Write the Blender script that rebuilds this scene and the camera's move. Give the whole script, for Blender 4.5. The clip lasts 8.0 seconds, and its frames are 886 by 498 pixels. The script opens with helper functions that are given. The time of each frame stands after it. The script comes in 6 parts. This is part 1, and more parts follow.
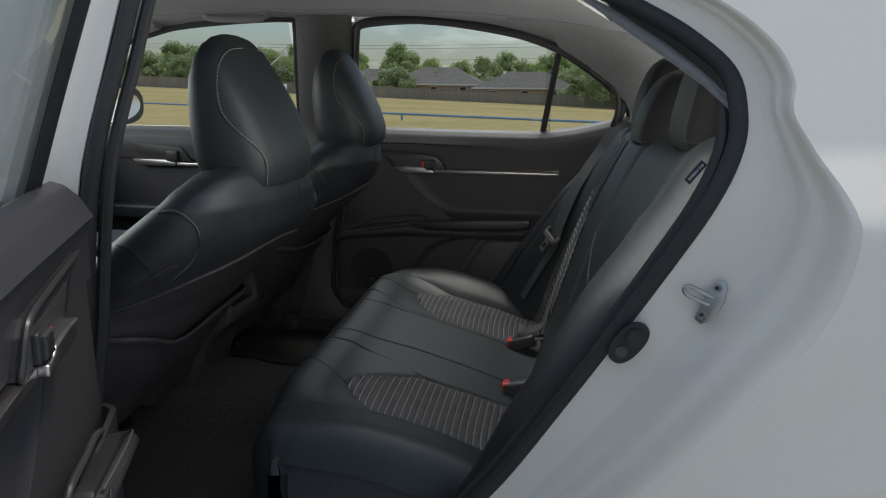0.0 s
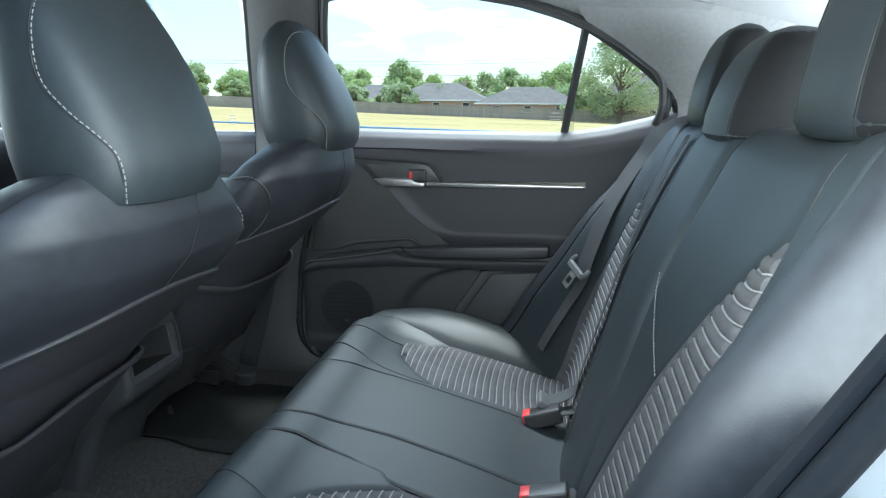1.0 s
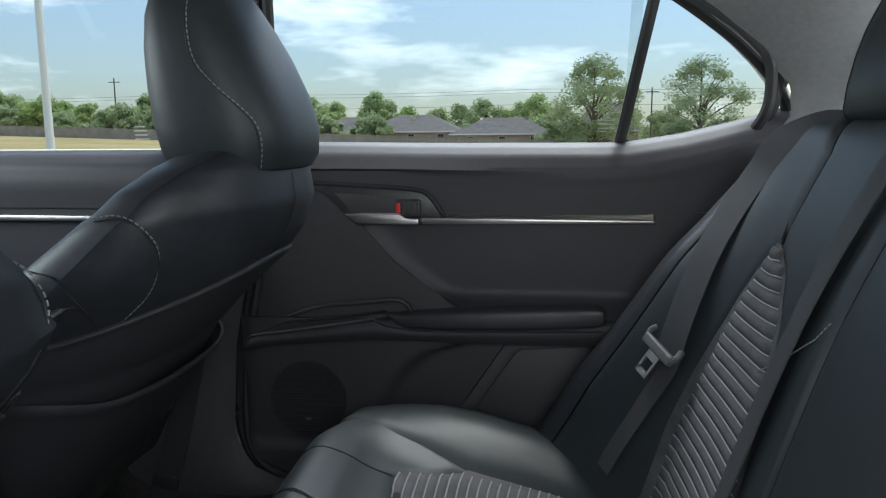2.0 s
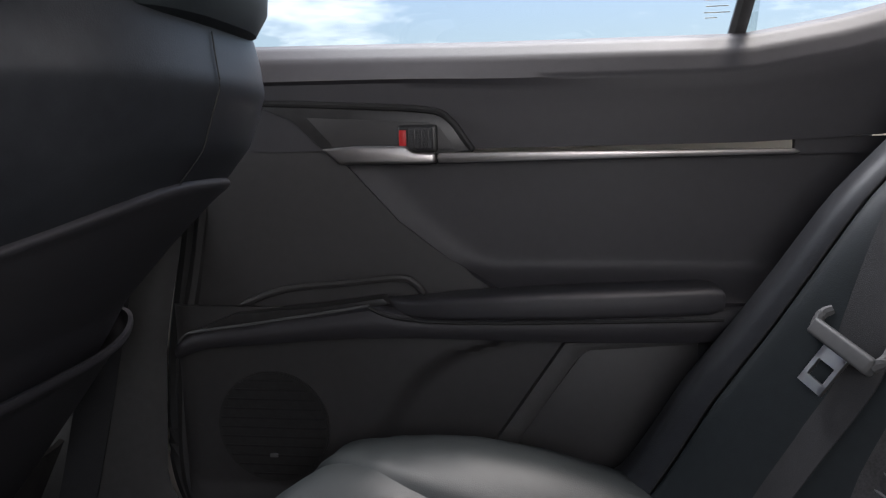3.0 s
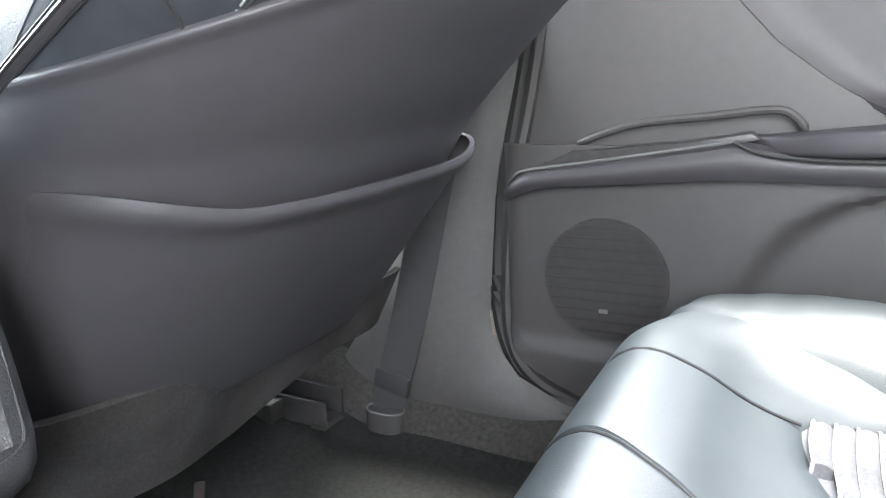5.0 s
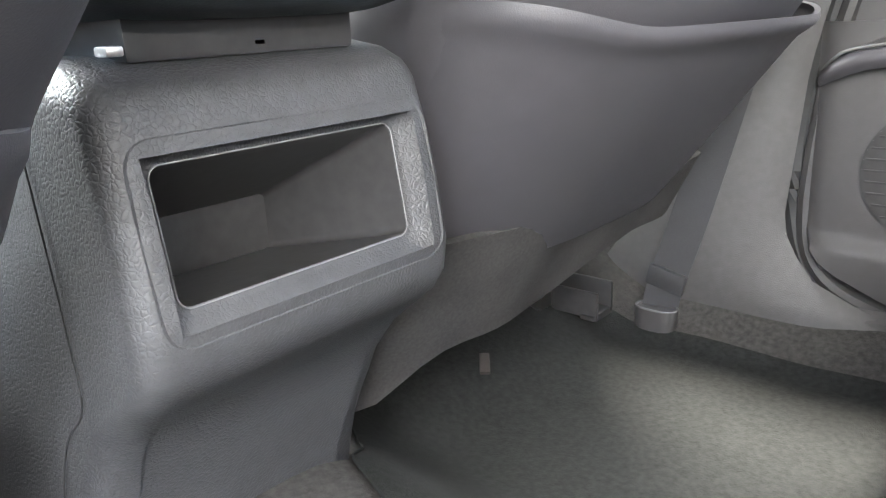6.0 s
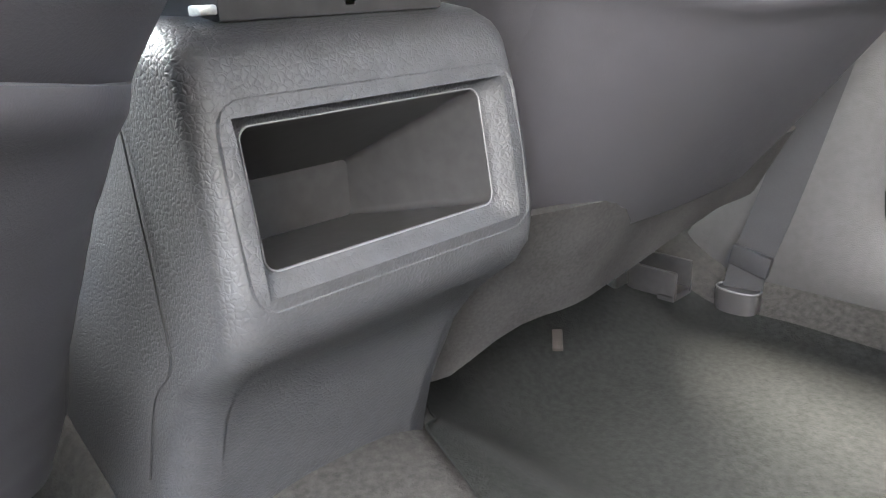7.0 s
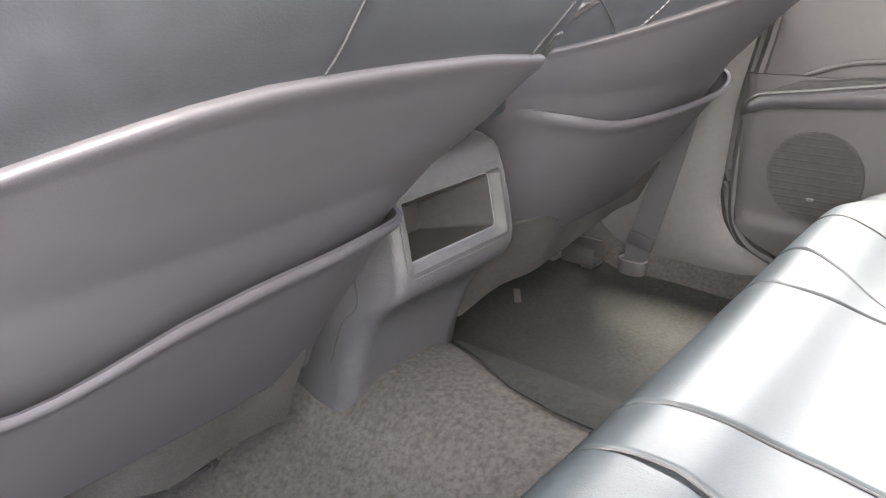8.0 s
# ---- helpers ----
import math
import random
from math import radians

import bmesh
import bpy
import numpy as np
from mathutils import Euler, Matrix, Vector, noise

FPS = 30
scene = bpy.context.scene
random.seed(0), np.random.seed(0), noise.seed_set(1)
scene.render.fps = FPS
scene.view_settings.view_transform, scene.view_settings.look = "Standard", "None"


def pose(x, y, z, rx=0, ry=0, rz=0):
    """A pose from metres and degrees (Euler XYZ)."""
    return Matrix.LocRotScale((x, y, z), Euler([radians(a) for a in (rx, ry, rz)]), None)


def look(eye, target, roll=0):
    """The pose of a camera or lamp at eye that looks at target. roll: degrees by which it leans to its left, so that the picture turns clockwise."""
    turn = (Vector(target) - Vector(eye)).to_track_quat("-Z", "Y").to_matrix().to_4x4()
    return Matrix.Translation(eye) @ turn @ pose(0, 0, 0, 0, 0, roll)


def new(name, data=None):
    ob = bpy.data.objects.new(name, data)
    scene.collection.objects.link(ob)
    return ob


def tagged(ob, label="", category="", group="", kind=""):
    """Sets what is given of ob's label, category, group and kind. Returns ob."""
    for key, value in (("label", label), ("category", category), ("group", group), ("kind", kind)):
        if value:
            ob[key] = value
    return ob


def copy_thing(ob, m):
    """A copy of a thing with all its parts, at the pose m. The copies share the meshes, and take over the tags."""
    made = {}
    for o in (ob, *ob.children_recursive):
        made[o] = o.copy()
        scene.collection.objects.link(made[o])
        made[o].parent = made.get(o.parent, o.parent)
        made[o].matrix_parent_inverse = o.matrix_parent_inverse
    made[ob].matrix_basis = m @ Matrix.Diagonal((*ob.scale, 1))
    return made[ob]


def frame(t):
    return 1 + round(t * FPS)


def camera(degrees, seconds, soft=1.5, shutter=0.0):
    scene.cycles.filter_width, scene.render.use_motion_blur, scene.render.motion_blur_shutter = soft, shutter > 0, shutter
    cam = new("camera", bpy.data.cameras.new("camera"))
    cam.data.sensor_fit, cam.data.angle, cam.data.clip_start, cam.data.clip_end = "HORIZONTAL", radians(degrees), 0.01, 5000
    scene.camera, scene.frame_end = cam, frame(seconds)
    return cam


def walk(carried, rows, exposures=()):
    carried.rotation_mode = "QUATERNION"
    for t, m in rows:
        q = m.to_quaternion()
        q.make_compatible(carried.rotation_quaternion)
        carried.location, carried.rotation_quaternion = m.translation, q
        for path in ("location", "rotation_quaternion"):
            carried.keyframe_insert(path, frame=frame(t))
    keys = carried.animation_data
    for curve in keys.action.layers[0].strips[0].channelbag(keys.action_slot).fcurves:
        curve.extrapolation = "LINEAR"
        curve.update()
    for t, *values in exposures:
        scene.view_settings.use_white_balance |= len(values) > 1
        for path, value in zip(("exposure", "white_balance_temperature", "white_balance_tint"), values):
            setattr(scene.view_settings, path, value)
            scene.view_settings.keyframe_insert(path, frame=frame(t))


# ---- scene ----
cam = camera(62.2, 8.0, soft=1.2)
PATH = [
    (0, (0.466, -1.79, 1.069), (0.163, 0.141, 0.644), 0.6),
    (0.5, (0.436, -1.527, 1.036), (0.124, 0.406, 0.63), 0.5),
    (1, (0.405, -1.238, 1.001), (0.091, 0.699, 0.617), 0.3),
    (1.2, (0.378, -1.109, 0.987), (0.073, 0.833, 0.619), 0.2),
    (2.3, (0.213, -0.479, 0.904), (-0.024, 1.485, 0.611), -0.7),
    (2.5, (0.189, -0.394, 0.866), (-0.042, 1.571, 0.57), -0.8),
    (3, (0.162, -0.187, 0.815), (-0.091, 1.774, 0.513), -1.2),
    (3.5, (0.16, -0.036, 0.768), (-0.158, 1.928, 0.563), -1.3),
    (4, (0.16, -0.014, 0.76), (-0.265, 1.924, 0.51), -1.2),
    (4.5, (0.105, -0.073, 0.758), (-0.542, 1.769, 0.325), -1.8),
    (5, (0.049, -0.135, 0.697), (-0.874, 1.572, 0.215), -2.3),
    (5.2, (0.012, -0.174, 0.671), (-0.979, 1.492, 0.178), -2.1),
    (6.3, (-0.08, -0.223, 0.622), (-1.431, 1.11, -0.006), -3.2),
    (6.5, (-0.085, -0.224, 0.621), (-1.461, 1.081, -0.014), -3.2),
    (7, (-0.082, -0.222, 0.62), (-1.477, 1.05, -0.038), -2.9),
    (7.5, (0.005, -0.336, 0.669), (-1.337, 0.976, -0.022), -2.7),
    (8, (0.154, -0.575, 0.807), (-1.109, 0.787, 0.066), -2.6),
]
walk(cam, [(t, look(eye, target, roll)) for t, eye, target, roll in PATH],
     exposures=[(0.0, 0.05, 6700, 7), (0.1, 0.55, 6700, 7), (0.2, 0.8, 6700, 6), (0.3, 1.15, 6550, 5), (0.6, 1.35, 6300, 3), (1.0, 1.8, 5700, -2), (1.2, 1.8, 5700, -1), (2.3, 0.55, 6300, 8), (2.6, 0.6, 6400, 11), (3.0, 0.85, 6500, 15), (3.5, 1.1, 6450, 18), (4.0, 1.4, 6200, 19), (4.2, 1.6, 6200, 19), (4.6, 3.35, 6300, 12), (5.2, 4.3, 6450, 9), (6.3, 4.95, 6800, 10), (7.2, 5.0, 6800, 11), (7.6, 5.12, 6900, 12), (8.0, 4.65, 7200, 14)])

# ---- world, sun ----
SUN_DIR = Vector((0.25, 0.28, 0.92)).normalized()
world = bpy.data.worlds.new("sky")
scene.world = world
world.use_nodes = True
wn, wl = world.node_tree.nodes, world.node_tree.links
wn.clear()
sky = wn.new("ShaderNodeTexSky")
sky.sky_type, sky.sun_disc = "NISHITA", False
sky.sun_elevation = math.asin(SUN_DIR.z)
sky.sun_rotation = math.atan2(SUN_DIR.x, SUN_DIR.y)
sky.air_density, sky.dust_density, sky.ozone_density = 1.0, 1.2, 1.5
geo = wn.new("ShaderNodeTexCoord")
mapping = wn.new("ShaderNodeMapping")
mapping.inputs["Scale"].default_value = (1.6, 1.6, 6.0)
cloud = wn.new("ShaderNodeTexNoise")
cloud.inputs["Scale"].default_value, cloud.inputs["Detail"].default_value = 2.3, 9.0
cloud.inputs["Roughness"].default_value = 0.62
ramp = wn.new("ShaderNodeValToRGB")
ramp.color_ramp.elements[0].position, ramp.color_ramp.elements[1].position = 0.52, 0.80
ramp.color_ramp.elements[0].color, ramp.color_ramp.elements[1].color = (0.04, 0.04, 0.04, 1), (0.90, 0.90, 0.90, 1)
cmix = wn.new("ShaderNodeMixRGB")
cmix.inputs["Color2"].default_value = (13.5, 13.8, 14.2, 1)
bg = wn.new("ShaderNodeBackground")
bg.inputs["Strength"].default_value = 0.125
wout = wn.new("ShaderNodeOutputWorld")
wl.new(geo.outputs["Generated"], mapping.inputs["Vector"])
wl.new(mapping.outputs["Vector"], cloud.inputs["Vector"])
wl.new(cloud.outputs["Fac"], ramp.inputs["Fac"])
wl.new(ramp.outputs["Color"], cmix.inputs["Fac"])
wl.new(sky.outputs["Color"], cmix.inputs["Color1"])
# an overcast-bright sky is lighter overhead than at the horizon
split, lift, gain = wn.new("ShaderNodeSeparateXYZ"), wn.new("ShaderNodeMapRange"), wn.new("ShaderNodeVectorMath")
lift.inputs["From Min"].default_value, lift.inputs["From Max"].default_value = 0.05, 0.6
lift.inputs["To Min"].default_value, lift.inputs["To Max"].default_value = 0.75, 1.5
gain.operation = "SCALE"
wl.new(geo.outputs["Generated"], split.inputs[0])
wl.new(split.outputs["Z"], lift.inputs["Value"])
wl.new(cmix.outputs["Color"], gain.inputs[0])
wl.new(lift.outputs["Result"], gain.inputs["Scale"])
wl.new(gain.outputs["Vector"], bg.inputs["Color"])
wl.new(bg.outputs["Background"], wout.inputs["Surface"])

sun = new("sun", bpy.data.lights.new("sun", "SUN"))
sun.data.energy, sun.data.angle, sun.data.color = 1.6, radians(12.0), (1.0, 0.95, 0.88)
sun.matrix_world = look(SUN_DIR * 50, (0, 0, 0))

# the sky's light through the open rear doorway
door_light = new("doorway_light", bpy.data.lights.new("doorway_light", "AREA"))
door_light.data.shape, door_light.data.size, door_light.data.size_y = "RECTANGLE", 0.62, 0.46
door_light.data.energy, door_light.data.color = 2.6, (1.0, 0.97, 0.93)
door_light.matrix_world = look((0.36, -0.725, 1.03), (0.24, 0.45, 0.86))

# the sky's light through the windscreen
screen_light = new("windscreen_light", bpy.data.lights.new("windscreen_light", "AREA"))
screen_light.data.shape, screen_light.data.size, screen_light.data.size_y = "RECTANGLE", 1.15, 0.40
screen_light.data.energy, screen_light.data.color = 8.0, (0.96, 0.98, 1.0)
screen_light.matrix_world = look((-1.50, 0.0, 1.20), (0.30, 0.05, 0.62))

# the sky's light through the rear window
rear_light = new("rear_window_light", bpy.data.lights.new("rear_window_light", "AREA"))
rear_light.data.shape, rear_light.data.size, rear_light.data.size_y = "RECTANGLE", 1.05, 0.34
rear_light.data.energy, rear_light.data.color = 9.0, (0.98, 0.98, 1.0)
rear_light.matrix_world = look((1.02, 0.0, 1.13), (-0.30, 0.0, 0.70))

# added area lamp, unseen above the far rear window, standing in for high sky
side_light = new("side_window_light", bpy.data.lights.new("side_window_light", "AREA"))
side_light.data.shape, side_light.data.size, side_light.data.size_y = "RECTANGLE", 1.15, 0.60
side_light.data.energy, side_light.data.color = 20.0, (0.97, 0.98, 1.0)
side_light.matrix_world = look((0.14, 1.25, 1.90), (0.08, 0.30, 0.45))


# ---- materials ----
def material(name, base, rough=0.5, metal=0.0, spec=0.5, grain=0.0, grain_scale=300.0, kind="noise", vary=0.25,
             vary_scale=6.0, second=None, coat=0.0, sheen=0.0, trans=0.0, rough_vary=0.08, ior=1.45, per_object=0.0):
    """Principled surface with colour variation at two scales and a fine relief."""
    m = bpy.data.materials.new(name)
    m.use_nodes = True
    n, l = m.node_tree.nodes, m.node_tree.links
    b = n["Principled BSDF"]
    b.inputs["Roughness"].default_value, b.inputs["Metallic"].default_value = rough, metal
    b.inputs["Specular IOR Level"].default_value, b.inputs["IOR"].default_value = spec, ior
    b.inputs["Coat Weight"].default_value, b.inputs["Coat Roughness"].default_value = coat, 0.06
    b.inputs["Sheen Weight"].default_value = sheen
    b.inputs["Transmission Weight"].default_value = trans
    coords = n.new("ShaderNodeTexCoord")
    big, fine = n.new("ShaderNodeTexNoise"), n.new("ShaderNodeTexNoise")
    big.inputs["Scale"].default_value, big.inputs["Detail"].default_value = vary_scale, 5.0
    fine.inputs["Scale"].default_value, fine.inputs["Detail"].default_value = vary_scale * 17, 3.0
    for t in (big, fine):
        l.new(coords.outputs["Object"], t.inputs["Vector"])
    both = n.new("ShaderNodeMath")
    both.operation = "MULTIPLY_ADD"
    l.new(fine.outputs["Fac"], both.inputs[0])
    both.inputs[1].default_value = 0.5
    half = n.new("ShaderNodeMath")
    half.operation = "MULTIPLY"
    half.inputs[1].default_value = 0.5
    l.new(big.outputs["Fac"], half.inputs[0])
    l.new(half.outputs[0], both.inputs[2])
    cr = n.new("ShaderNodeValToRGB")
    lo = second or tuple(c * (1 - vary) for c in base)
    hi = base if second else tuple(min(1, c * (1 + vary)) for c in base)
    cr.color_ramp.elements[0].position, cr.color_ramp.elements[1].position = 0.36, 0.64
    cr.color_ramp.elements[0].color, cr.color_ramp.elements[1].color = (*lo, 1), (*hi, 1)
    l.new(both.outputs[0], cr.inputs["Fac"])
    colour = cr.outputs["Color"]
    if per_object:
        info, hsv, scale = n.new("ShaderNodeObjectInfo"), n.new("ShaderNodeHueSaturation"), n.new("ShaderNodeMapRange")
        scale.inputs["To Min"].default_value, scale.inputs["To Max"].default_value = 1 - per_object, 1 + per_object
        l.new(info.outputs["Random"], scale.inputs["Value"])
        l.new(scale.outputs["Result"], hsv.inputs["Value"])
        l.new(colour, hsv.inputs["Color"])
        colour = hsv.outputs["Color"]
    l.new(colour, b.inputs["Base Color"])
    rr = n.new("ShaderNodeMapRange")
    rr.inputs["To Min"].default_value, rr.inputs["To Max"].default_value = max(0, rough - rough_vary), min(1, rough + rough_vary)
    l.new(both.outputs[0], rr.inputs["Value"])
    l.new(rr.outputs["Result"], b.inputs["Roughness"])
    if grain:
        bump = n.new("ShaderNodeBump")
        bump.inputs["Strength"].default_value, bump.inputs["Distance"].default_value = grain, 0.001
        if kind == "cell":
            tex = n.new("ShaderNodeTexVoronoi")
            tex.feature = "DISTANCE_TO_EDGE"
            tex.inputs["Scale"].default_value = grain_scale
            warp = n.new("ShaderNodeMixRGB")
            warp.inputs["Fac"].default_value = 0.004
            wob = n.new("ShaderNodeTexNoise")
            wob.inputs["Scale"].default_value = grain_scale * 0.6
            l.new(coords.outputs["Object"], wob.inputs["Vector"])
            l.new(coords.outputs["Object"], warp.inputs["Color1"])
            l.new(wob.outputs["Color"], warp.inputs["Color2"])
            l.new(warp.outputs["Color"], tex.inputs["Vector"])
            clampn = n.new("ShaderNodeMapRange")
            clampn.inputs["From Max"].default_value = 0.25
            l.new(tex.outputs["Distance"], clampn.inputs["Value"])
            l.new(clampn.outputs["Result"], bump.inputs["Height"])
        else:
            tex = n.new("ShaderNodeTexNoise")
            tex.inputs["Scale"].default_value, tex.inputs["Detail"].default_value = grain_scale, 4.0
            l.new(coords.outputs["Object"], tex.inputs["Vector"])
            l.new(tex.outputs["Fac"], bump.inputs["Height"])
        l.new(bump.outputs["Normal"], b.inputs["Normal"])
    return m


LEATHER = material("black_leather", (0.021, 0.0265, 0.029), 0.50, spec=0.52, grain=0.08, grain_scale=420, kind="cell", vary=0.12, vary_scale=4, rough_vary=0.03)
LEATHER_SIDE = material("matt_black_leather", (0.025, 0.027, 0.031), 0.45, spec=0.52, grain=0.06, grain_scale=420, kind="cell", vary=0.2, vary_scale=4)
DARK_SIDE = material("matt_black_vinyl", (0.011, 0.011, 0.012), 0.75, spec=0.3, grain=0.15, grain_scale=420, kind="cell", vary=0.2, vary_scale=5)
PLASTIC = material("grained_black_plastic", (0.044, 0.044, 0.046), 0.50, grain=0.35, grain_scale=300, kind="cell", vary=0.2, vary_scale=5)
SOFT = material("soft_touch_black_trim", (0.044, 0.042, 0.046), 0.50, grain=0.09, grain_scale=600, kind="cell", vary=0.07, vary_scale=5)
HARD = material("hard_black_plastic", (0.050, 0.048, 0.048), 0.46, grain=0.15, grain_scale=700, vary=0.08, vary_scale=5)
CONSOLE = material("coarse_grained_console_plastic", (0.044, 0.044, 0.046), 0.50, grain=0.26, grain_scale=330, kind="cell", vary=0.2, vary_scale=6)
SMOOTHP = material("smooth_black_plastic", (0.033, 0.032, 0.032), 0.34, grain=0.03, grain_scale=200, vary=0.2)
RIM = material("pale_bin_edge", (0.15, 0.15, 0.15), 0.4, vary=0.1)
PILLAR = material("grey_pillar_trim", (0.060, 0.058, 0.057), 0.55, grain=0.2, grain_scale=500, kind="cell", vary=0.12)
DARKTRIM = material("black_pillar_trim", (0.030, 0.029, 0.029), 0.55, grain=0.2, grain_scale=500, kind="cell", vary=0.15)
HEADLINER = material("grey_headliner_cloth", (0.20, 0.20, 0.20), 0.95, grain=0.5, grain_scale=1500, vary=0.12, sheen=0.2)
CARPET = material("dark_carpet", (0.060, 0.057, 0.054), 1.0, spec=0.1, grain=1.0, grain_scale=380, vary=0.5, vary_scale=150, second=(0.025, 0.024, 0.023))
MAT = material("dark_mat_pile", (0.023, 0.024, 0.023), 1.0, spec=0.1, grain=1.0, grain_scale=420, vary=0.5, vary_scale=150, second=(0.010, 0.0105, 0.010))
FELT = material("grey_felt_skirt", (0.042, 0.040, 0.039), 1.0, spec=0.1, grain=0.8, grain_scale=1200, vary=0.25, vary_scale=20)
FABRIC = material("dark_grey_channel_fabric", (0.092, 0.090, 0.092), 0.85, spec=0.25, grain=0.6, grain_scale=1600, vary=0.25, vary_scale=30)
PIPING = material("light_grey_piping", (0.24, 0.24, 0.24), 0.7, grain=0.4, grain_scale=1500, vary=0.15, vary_scale=40)
STITCH = material("grey_thread", (0.22, 0.22, 0.22), 0.8, vary=0.2, vary_scale=60)
WEB = material("charcoal_webbing", (0.048, 0.048, 0.050), 0.7, grain=0.5, grain_scale=1300, vary=0.15, vary_scale=40)
WEB_DARK = material("black_webbing", (0.028, 0.028, 0.030), 0.75, grain=0.5, grain_scale=1300, vary=0.15, vary_scale=40)
CHROME = material("satin_chrome", (0.58, 0.545, 0.53), 0.30, metal=1.0, vary=0.05, rough_vary=0.05)
STEEL = material("zinc_plated_steel", (0.42, 0.41, 0.39), 0.35, metal=1.0, grain=0.1, grain_scale=300, vary=0.15, vary_scale=30)
PAINT = material("white_car_paint", (0.68, 0.645, 0.57), 0.55, coat=0.12, vary=0.015, rough_vary=0.03)
RUBBER = material("black_rubber_seal", (0.022, 0.022, 0.022), 0.6, grain=0.1, grain_scale=500, vary=0.2)
RED = material("red_plastic", (0.62, 0.03, 0.03), 0.4, vary=0.1)
GREYP = material("grey_plastic", (0.11, 0.11, 0.11), 0.5, grain=0.1, grain_scale=500, vary=0.1)
LABEL = material("white_print", (0.7, 0.7, 0.7), 0.6, vary=0.03)
PRINT = material("grey_window_print", (0.62, 0.60, 0.52), 0.6, vary=0.03)
TAB = material("pale_beige_plastic", (0.045, 0.038, 0.034), 0.7, vary=0.1)
BLUEP = material("blue_painted_steel", (0.15, 0.27, 0.44), 0.45, vary=0.15, vary_scale=2)
GRASS = material("dry_mown_grass", (0.50, 0.38, 0.18), 1.0, spec=0.1, grain=1.0, grain_scale=30, vary=0.3, vary_scale=0.08, second=(0.30, 0.25, 0.10))
FENCE = material("weathered_grey_boards", (0.27, 0.24, 0.20), 0.9, grain=0.5, grain_scale=40, vary=0.3, vary_scale=0.8, per_object=0.12)
SHINGLE = material("brown_grey_shingles", (0.16, 0.14, 0.125), 0.95, grain=0.8, grain_scale=8, vary=0.25, vary_scale=1.2, per_object=0.1)
BRICK = material("tan_brick", (0.40, 0.30, 0.23), 0.9, grain=0.5, grain_scale=14, vary=0.2, vary_scale=1.5)
WHITEWOOD = material("white_painted_wood", (0.75, 0.74, 0.71), 0.6, vary=0.05)
DARKGLASS = material("dark_window_glass", (0.03, 0.035, 0.04), 0.08, vary=0.1)
BARK = material("rough_brown_bark", (0.16, 0.12, 0.09), 0.95, grain=1.0, grain_scale=20, vary=0.3, vary_scale=3)
LEAF = material("green_leaves", (0.40, 0.46, 0.23), 0.6, spec=0.35, vary=0.4, vary_scale=1.3, second=(0.25, 0.31, 0.14), per_object=0.25)
LEAF_PALE = material("pale_silver_green_leaves", (0.34, 0.38, 0.20), 0.6, spec=0.35, vary=0.4, vary_scale=1.3, second=(0.20, 0.25, 0.12))


def leafy(m, tint):
    """Thin leaves: some of the light passes through them."""
    n, l = m.node_tree.nodes, m.node_tree.links
    out, b = n["Material Output"], n["Principled BSDF"]
    trans, mix = n.new("ShaderNodeBsdfTranslucent"), n.new("ShaderNodeMixShader")
    trans.inputs["Color"].default_value, mix.inputs["Fac"].default_value = (*tint, 1), 0.45
    l.new(b.outputs["BSDF"], mix.inputs[1])
    l.new(trans.outputs["BSDF"], mix.inputs[2])
    l.new(mix.outputs["Shader"], out.inputs["Surface"])


leafy(LEAF, (0.50, 0.60, 0.24))
leafy(LEAF_PALE, (0.54, 0.62, 0.34))
CONCRETE = material("pale_concrete", (0.45, 0.44, 0.41), 0.9, grain=0.5, grain_scale=60, vary=0.15, vary_scale=1)


def glass_material(name, tint):
    m = bpy.data.materials.new(name)
    m.use_nodes = True
    n, l = m.node_tree.nodes, m.node_tree.links
    n.clear()
    out, mix, clear, gloss, facing, power, scale = (n.new(k) for k in ("ShaderNodeOutputMaterial", "ShaderNodeMixShader", "ShaderNodeBsdfTransparent",
                                                                       "ShaderNodeBsdfGlossy", "ShaderNodeLayerWeight", "ShaderNodeMath", "ShaderNodeMath"))
    clear.inputs["Color"].default_value = (*tint, 1)
    gloss.inputs["Roughness"].default_value = 0.01
    facing.inputs["Blend"].default_value = 0.5
    power.operation, scale.operation = "POWER", "MULTIPLY_ADD"
    power.inputs[1].default_value, scale.inputs[1].default_value, scale.inputs[2].default_value = 5.0, 0.92, 0.06
    l.new(facing.outputs["Facing"], power.inputs[0])
    l.new(power.outputs[0], scale.inputs[0])
    l.new(scale.outputs[0], mix.inputs["Fac"])
    l.new(clear.outputs["BSDF"], mix.inputs[1])
    l.new(gloss.outputs["BSDF"], mix.inputs[2])
    l.new(mix.outputs["Shader"], out.inputs["Surface"])
    return m


GLASS = glass_material("clear_car_glass", (0.70, 0.74, 0.73))
GLASS_GREEN = glass_material("green_tinted_car_glass", (0.50, 0.60, 0.57))


# ---- mesh helpers ----
def smooth_mesh(bm, angle=0.7):
    bmesh.ops.recalc_face_normals(bm, faces=bm.faces)
    for f in bm.faces:
        f.smooth = True
    for e in bm.edges:
        e.smooth = len(e.link_faces) == 2 and e.calc_face_angle(0) < angle


def part(name, bm, mat, parent=None, label="", angle=0.7, origin=None):
    """Links a bmesh as one mesh object under a thing or a part."""
    if isinstance(bm, bmesh.types.BMesh):
        smooth_mesh(bm, angle)
        me = bpy.data.meshes.new(name)
        bm.to_mesh(me)
        bm.free()
    else:
        me = bm
    if not me.materials:
        me.materials.append(mat)
    ob = new(name, me)
    if parent is not None:
        ob.parent = parent
    if label:
        tagged(ob, label)
    return ob


